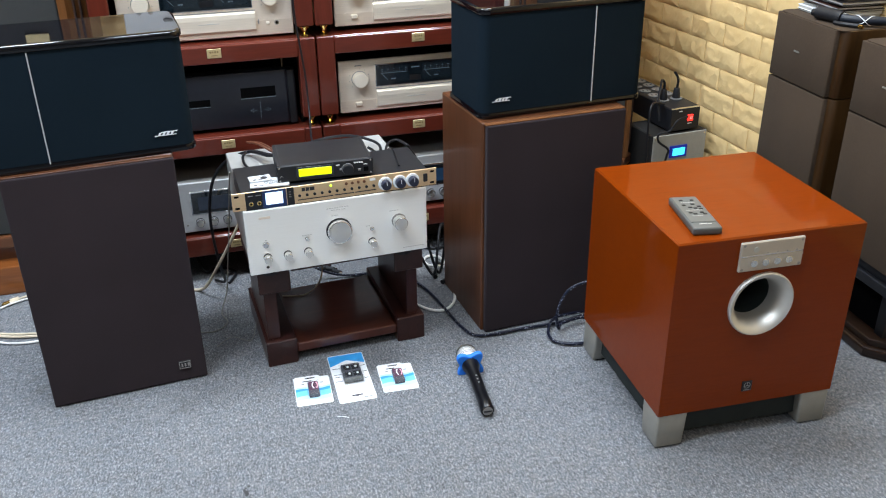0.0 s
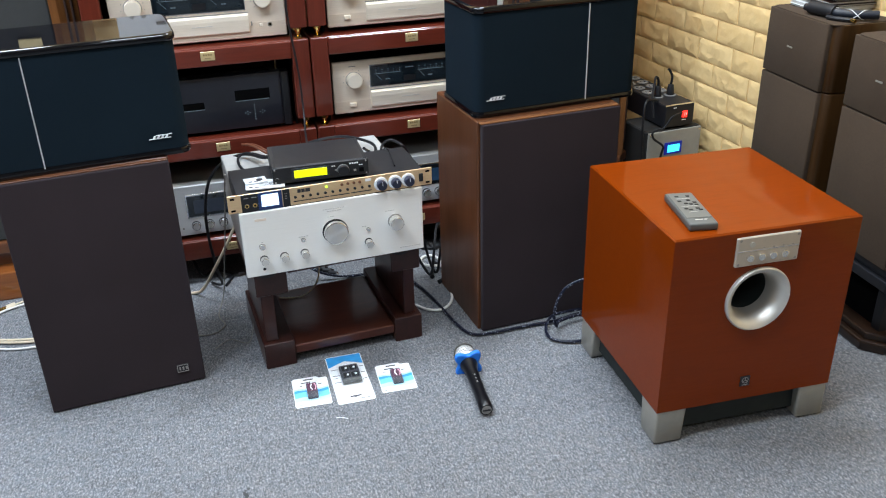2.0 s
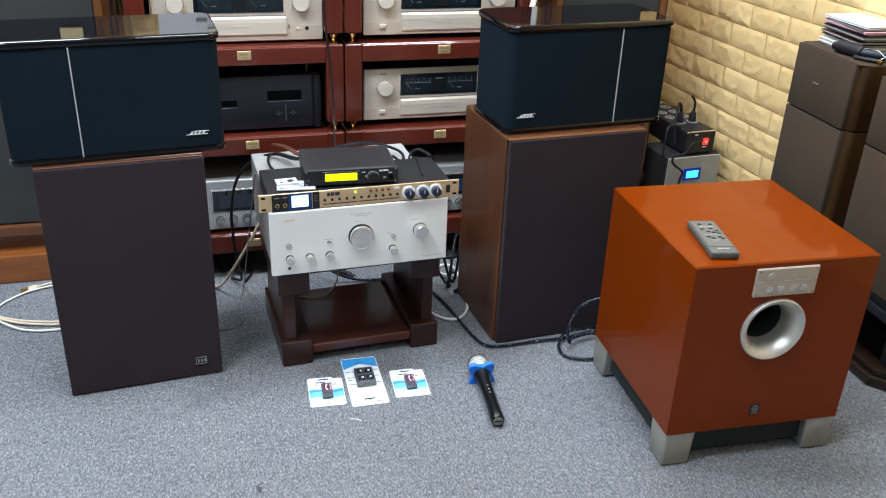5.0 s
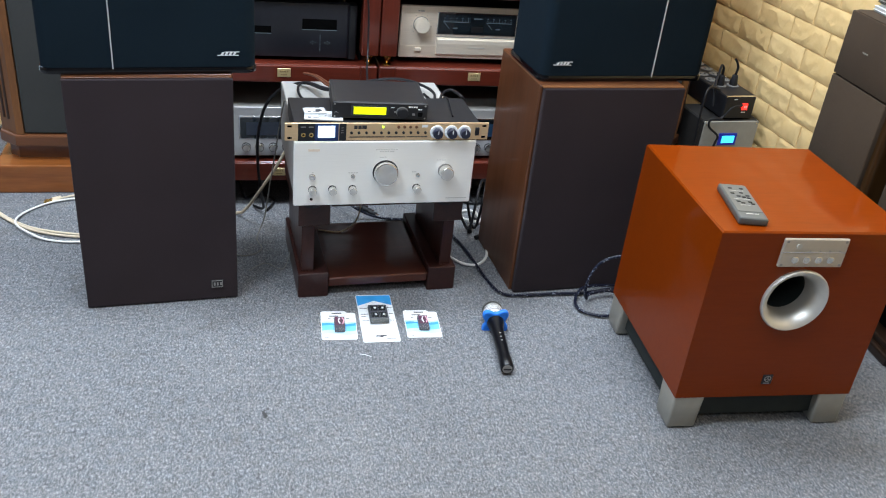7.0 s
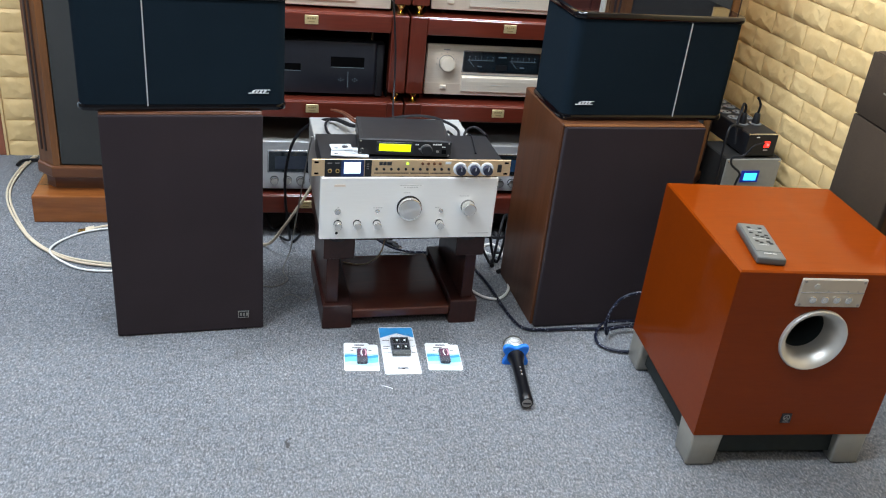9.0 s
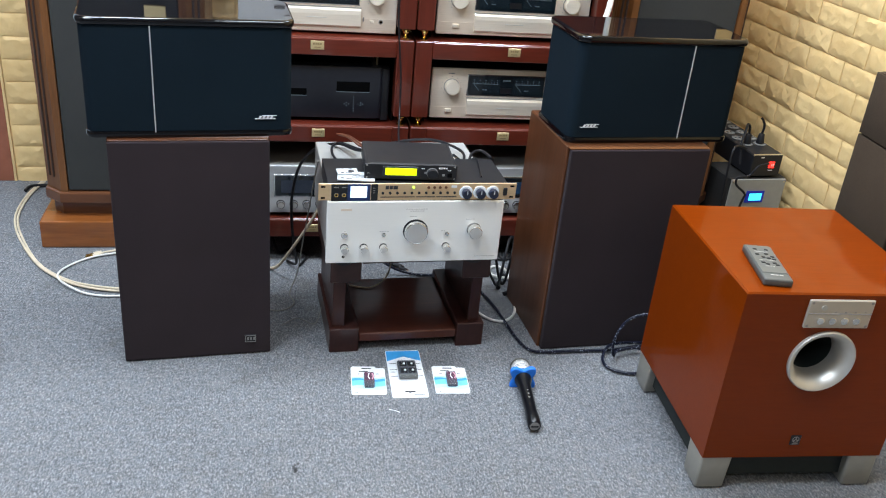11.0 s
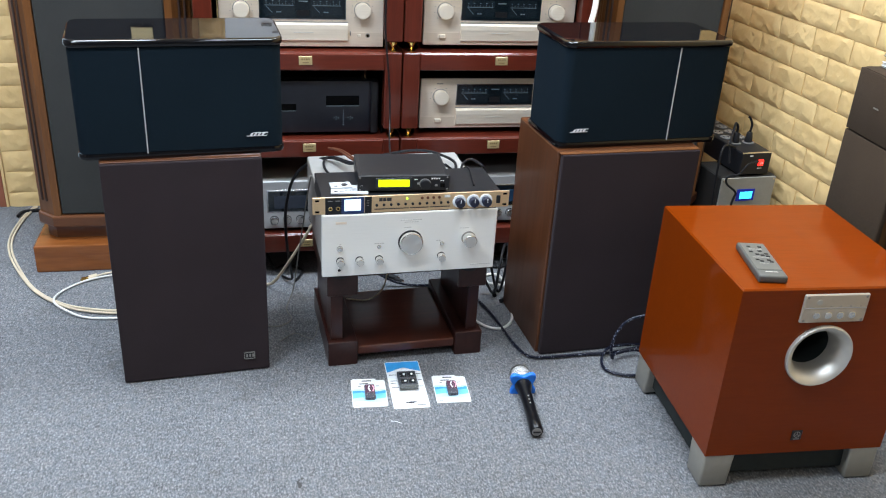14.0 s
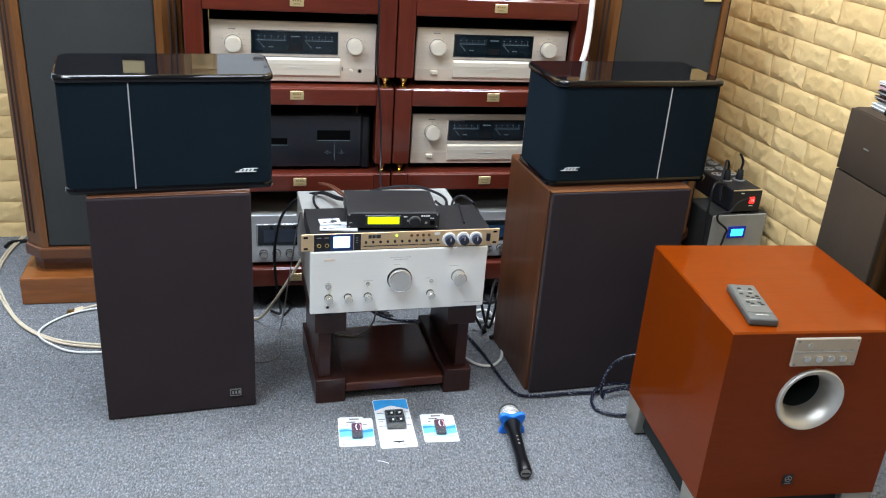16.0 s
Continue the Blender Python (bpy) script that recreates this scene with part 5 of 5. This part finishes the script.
FL = 0.006
for off in (0.0, 0.009):
    cable("cream speaker cable looping over the carpet", [(-0.973 + off, 2.93, FL), (-0.988 + off, 2.826, FL), (-0.985 + off, 2.685, FL), (-0.961 + off, 2.577, FL), (-0.908 + off, 2.456, FL), (-0.820, 2.308 + off, FL), (-0.734, 2.221 + off, FL), (-0.644, 2.172 + off * 1.5, FL), (-0.52, 2.155 + off * 1.5, FL), (-0.38, 2.19 + off, FL)], 0.0036, CABLE_CREAM)
cable("cream cable end curling back by the tower speaker", [(-0.655, 2.384, 0.0075), (-0.618, 2.404, 0.0075), (-0.56, 2.42, FL), (-0.48, 2.42, FL), (-0.40, 2.40, FL)], 0.0032, CABLE_CREAM)
cable("thin white cable loop beside the speaker", [(-0.40, 2.41, FL), (-0.52, 2.405, FL), (-0.60, 2.392, FL), (-0.672, 2.362, FL), (-0.722, 2.312, FL), (-0.743, 2.255, 0.010), (-0.732, 2.205, 0.014), (-0.688, 2.162, 0.012), (-0.636, 2.136, FL), (-0.557, 2.127, FL), (-0.40, 2.15, FL)], 0.0030, CABLE_WHITE)
for py, turn in ((2.372, 30), (2.362, 24)):
    pl = thing("cable_plug", pose(-0.688, py, 0.0, 0, 0, turn), "gilt banana plug on a cream cable end", "plug", "gilt cable plugs")
    part("plug_body", tube(bmesh.new(), [(0.014, 0.0, 0.0068), (0.038, 0.0, 0.0068)], 0.0055, 10, 2), CABLE_CREAM, pl, smooth=True)
    part("plug_tip", tube(bmesh.new(), [(-0.008, 0.0, 0.0068), (0.014, 0.0, 0.0068)], 0.0032, 8, 2), BRASS, pl, "gilt tip", smooth=True)
cable("short black lead end behind the tower plinth", [(-1.004, 2.84, 0.008), (-0.995, 2.868, 0.012), (-0.965, 2.89, 0.008), (-0.90, 2.90, FL)], 0.006, CABLE_BLACK)
cable("black sleeved power cable along the carpet", [(0.12, 2.35, 0.13), (0.17, 2.31, 0.07), (0.23, 2.29, 0.03), (0.30, 2.285, 0.008), (0.40, 2.28, 0.008), (0.447, 2.262, 0.008), (0.495, 2.194, 0.008), (0.526, 2.100, 0.008), (0.545, 2.002, 0.008), (0.563, 1.913, 0.008), (0.590, 1.858, 0.008), (0.650, 1.851, 0.008), (0.733, 1.858, 0.008), (0.823, 1.862, 0.008), (0.93, 1.885, 0.008), (1.02, 1.87, 0.008)], 0.0040, BRAID)
cable("black sleeved cable coil behind the subwoofer", [(0.93, 1.90, 0.008), (0.823, 1.868, 0.022), (0.783, 1.817, 0.010), (0.792, 1.769, 0.008), (0.856, 1.748, 0.008), (0.93, 1.79, 0.008), (0.90, 1.85, 0.02), (0.83, 1.835, 0.022), (0.806, 1.80, 0.03), (0.798, 1.80, 0.069), (0.811, 1.80, 0.119), (0.841, 1.80, 0.152), (0.90, 1.80, 0.160), (0.98, 1.79, 0.13)], 0.0042, BRAID)
cable("white cable looping over the carpet beside the stand", [(0.43, 2.10, FL), (0.472, 2.058, FL), (0.505, 2.020, FL), (0.544, 2.012, FL), (0.578, 2.048, FL), (0.594, 2.110, FL), (0.594, 2.186, FL), (0.606, 2.264, FL), (0.604, 2.328, FL), (0.579, 2.350, FL), (0.552, 2.332, FL), (0.553, 2.286, 0.010), (0.579, 2.258, 0.016), (0.625, 2.262, FL)], 0.0042, CABLE_WHITE)
cable("black lead hanging in a sharp bend beside the stand", [(0.50, 2.26, 0.30), (0.535, 2.23, 0.15), (0.556, 2.222, 0.058), (0.570, 2.22, 0.018), (0.580, 2.22, 0.018), (0.588, 2.222, 0.058), (0.597, 2.235, 0.105), (0.62, 2.30, 0.15), (0.66, 2.35, 0.12)], 0.0042, CABLE_BLACK)
cable("thin black cable ring on the carpet by the rack", [(0.53, 2.52, FL), (0.624, 2.495, FL), (0.651, 2.514, FL), (0.672, 2.496, FL), (0.650, 2.444, FL), (0.616, 2.394, FL), (0.600, 2.418, 0.012), (0.613, 2.469, 0.016), (0.66, 2.53, FL)], 0.0036, CABLE_BLACK)
for px, py, turn in ((0.572, 2.168, 35), (0.585, 2.295, -60), (0.560, 2.205, 80), (0.245, 2.345, -25), (0.262, 2.325, -40), (0.225, 2.352, 10)):
    pg = thing("cable_plug", pose(px, py, 0.0, 0, 0, turn), "small black audio plug with a bright tip lying on the carpet", "plug", "loose audio plugs")
    part("plug_body", tube(bmesh.new(), [(0.0, 0.0, 0.0075), (0.026, 0.0, 0.0075)], 0.007, 10, 2), BLACK_SOFT, pg, smooth=True)
    part("plug_tip", tube(bmesh.new(), [(0.026, 0.0, 0.0075), (0.036, 0.0, 0.0075)], 0.0045, 8, 2), CHROME, pg, smooth=True)
cable("black cable trailing from the amplifier's back", [(0.40, 2.22, 0.34), (0.47, 2.235, 0.25), (0.50, 2.22, 0.13), (0.535, 2.20, 0.045), (0.555, 2.19, 0.03), (0.575, 2.23, 0.10), (0.60, 2.29, 0.14), (0.64, 2.34, 0.10)], 0.0042, CABLE_BLACK)
cable("black cable curled on the carpet", [(0.47, 2.44, FL), (0.563, 2.475, FL), (0.639, 2.50, FL), (0.70, 2.46, FL), (0.62, 2.40, FL), (0.565, 2.42, FL), (0.60, 2.46, 0.014), (0.68, 2.43, FL)], 0.0042, CABLE_BLACK)
cable("black cable draped from the amplifier to the floor", [(0.15, 1.98, 0.53), (0.10, 2.04, 0.505), (0.051, 2.15, 0.480), (-0.010, 2.205, 0.440), (-0.050, 2.21, 0.390), (-0.070, 2.215, 0.309), (-0.073, 2.22, 0.224), (-0.066, 2.24, 0.12), (-0.06, 2.30, 0.03), (-0.09, 2.36, FL)], 0.0042, CABLE_BLACK)
cable("cream cable hanging behind the amplifier", [(0.05, 2.20, 0.345), (0.008, 2.20, 0.268), (-0.030, 2.20, 0.198), (-0.072, 2.215, 0.122), (-0.110, 2.26, 0.045), (-0.140, 2.31, FL), (-0.22, 2.33, FL)], 0.0046, CABLE_CREAM)
cable("thin grey cable hanging behind the mixer", [(0.0, 1.99, 0.49), (-0.010, 2.08, 0.40), (-0.022, 2.17, 0.28), (-0.040, 2.20, 0.15), (-0.055, 2.20, 0.05), (-0.075, 2.16, 0.004), (-0.06, 2.10, 0.004), (-0.10, 2.06, 0.004), (-0.17, 2.08, 0.004)], 0.0019, CABLE_GREY)
cable("black cable on the floor behind the speaker", [(-0.19, 2.55, FL), (-0.15, 2.47, 0.05), (-0.118, 2.407, 0.012), (-0.084, 2.44, FL), (-0.03, 2.40, FL), (-0.05, 2.33, FL)], 0.0042, CABLE_BLACK)
cable("black cable looped on the amplifier cover", [(0.14, 1.98, 0.53), (0.105, 2.06, 0.50), (0.060, 2.15, 0.482), (0.036, 2.13, 0.478), (0.040, 2.06, 0.477), (0.066, 2.01, 0.479), (0.11, 1.99, 0.495), (0.16, 1.98, 0.53)], 0.0034, CABLE_BLACK)
cable("black cable arching behind the receiver", [(0.16, 2.16, 0.474), (0.231, 2.200, 0.476), (0.285, 2.199, 0.484), (0.332, 2.179, 0.488), (0.377, 2.133, 0.486), (0.390, 2.090, 0.484), (0.378, 2.040, 0.484), (0.345, 1.990, 0.52)], 0.0040, CABLE_BLACK)
cable("thin black lead lying across the mixer", [(0.396, 2.03, 0.49), (0.400, 1.995, 0.512), (0.404, 1.97, 0.5172), (0.401, 1.915, 0.5172), (0.397, 1.855, 0.5172)], 0.0022, CABLE_BLACK)
for off in (0.0, 0.010):
    cable("brown twin wire end on the amplifier cover", [(0.050 + off, 2.205, 0.488), (0.075 + off, 2.17, 0.494), (0.092 + off, 2.12, 0.50), (0.108 + off, 2.05, 0.512), (0.135 + off, 1.98, 0.53)], 0.003, CABLE_BROWN)
cable("black cable hanging down between the racks", [(0.205, 2.352, 1.45), (0.206, 2.352, 1.1), (0.214, 2.352, 0.912), (0.214, 2.352, 0.787), (0.229, 2.352, 0.625), (0.231, 2.33, 0.52), (0.225, 2.26, 0.482), (0.22, 2.16, 0.477)], 0.0028, CABLE_BLACK)
cable("black lead draped over the stabiliser front", [(1.530, 2.535, 0.326), (1.486, 2.519, 0.320), (1.459, 2.516, 0.287), (1.419, 2.516, 0.277), (1.421, 2.516, 0.251), (1.462, 2.522, 0.217), (1.456, 2.519, 0.186), (1.426, 2.503, 0.062), (1.405, 2.493, FL)], 0.004, CABLE_BLACK)
cable("black lead hanging beside the stabiliser", [(1.468, 2.598, 0.356), (1.399, 2.546, 0.377), (1.381, 2.525, 0.314), (1.381, 2.514, 0.167), (1.389, 2.503, FL), (1.373, 2.482, FL)], 0.004, CABLE_BLACK)
cable("thin dark wire trailing over the carpet", [(-0.09, 1.98, 0.004), (-0.05, 2.02, 0.004), (0.0, 1.99, 0.005), (0.02, 2.05, 0.03), (0.03, 2.12, 0.004), (0.02, 2.2, 0.004)], 0.0012, CABLE_GREY)
cable("thin pale wire on the stand's lower shelf", [(0.098, 2.121, 0.055), (0.160, 2.111, 0.056), (0.206, 2.150, 0.07), (0.225, 2.19, 0.12), (0.24, 2.21, 0.22)], 0.0022, CABLE_CREAM)
cable("black lead curling at the back of the mixer", [(0.392, 1.985, 0.49), (0.396, 2.03, 0.498), (0.412, 2.064, 0.503), (0.435, 2.074, 0.503), (0.454, 2.041, 0.498), (0.470, 2.08, 0.47), (0.50, 2.15, 0.40), (0.48, 2.22, 0.30)], 0.0036, CABLE_BLACK)
cable("white flat cable hanging beside the tower speaker", [(0.828, 2.395, 1.5), (0.826, 2.39, 1.15), (0.824, 2.38, 0.995), (0.822, 2.37, 0.90), (0.81, 2.35, 0.835), (0.79, 2.34, 0.78)], 0.0085, CABLE_WHITE)

# ---- brick pieces of the two walls ----
def brick_mesh(seed, w, h):
    r = random.Random(seed)
    nx, nz = max(6, round(w / 0.0165)), 6
    bm = bmesh.new()
    grid = []
    for i in range(nx + 1):
        col = []
        for j in range(nz + 1):
            x, zz = i / nx * w, j / nz * h
            rim = i in (0, nx) or j in (0, nz)
            lump = noise.noise(Vector((x * 13 + seed * 7.1, zz * 20, seed * 3.3)))
            chip = noise.noise(Vector((x * 34 + zz * 22 + seed * 2.3, zz * 38, seed * 4.1)))
            crease = abs(noise.noise(Vector((x * 20 - zz * 26 + seed * 5.7, zz * 14 + x * 11, seed * 1.9))))
            y = -0.0072 - 0.0022 * lump - 0.0016 * chip + 0.0030 * max(0.0, 0.18 - crease) / 0.18
            if rim:
                y = -0.0028 - 0.0006 * lump
            else:
                x += r.uniform(-0.0035, 0.0035)
                zz += r.uniform(-0.0025, 0.0025)
            col.append(bm.verts.new((x, y, zz)))
        grid.append(col)
    for i in range(nx):
        for j in range(nz):
            a_, b_, c_, d_ = grid[i][j], grid[i + 1][j], grid[i + 1][j + 1], grid[i][j + 1]
            if r.random() < 0.5:
                bm.faces.new((a_, b_, c_)), bm.faces.new((a_, c_, d_))
            else:
                bm.faces.new((a_, b_, d_)), bm.faces.new((b_, c_, d_))
    base = [grid[i][0] for i in range(nx + 1)] + [grid[nx][j] for j in range(1, nz + 1)] + [grid[i][nz] for i in range(nx - 1, -1, -1)] + [grid[0][j] for j in range(nz - 1, 0, -1)]
    low = [bm.verts.new((q.co.x, 0.0, q.co.z)) for q in base]
    for q in range(len(base)):
        e = (q + 1) % len(base)
        bm.faces.new((base[e], base[q], low[q], low[e]))
    me = to_mesh("brick", bm, BRICK)
    me.shade_smooth()
    me.set_sharp_from_angle(angle=radians(27))
    return me


ROW, LONG, GAP = 0.0775, 0.192, 0.0034
BRICKS = [brick_mesh(q, LONG - GAP, ROW - GAP) for q in range(9)]
HALVES = [brick_mesh(q + 20, LONG / 2 - GAP, ROW - GAP) for q in range(3)]
rng = random.Random(11)


def clad(wall, x0, count, rows, turn=False, drop=0.0):
    for j in range(rows):
        x = x0
        for k in range(count):
            half = j % 2 and k == 0
            ob = new("brick", HALVES[rng.randrange(3)] if half else BRICKS[rng.randrange(9)])
            ob.parent = wall
            step = LONG / 2 if half else LONG
            ob.matrix_basis = pose(x + step - GAP, 0.0, j * ROW + GAP / 2 - drop, 0, 0, 180) if turn else pose(x, 0.0, j * ROW + GAP / 2 - drop)
            x += step


clad(wall_back, 0.004, 16, 18, drop=0.024)
clad(wall_right, -2.2, 16, 17, True)
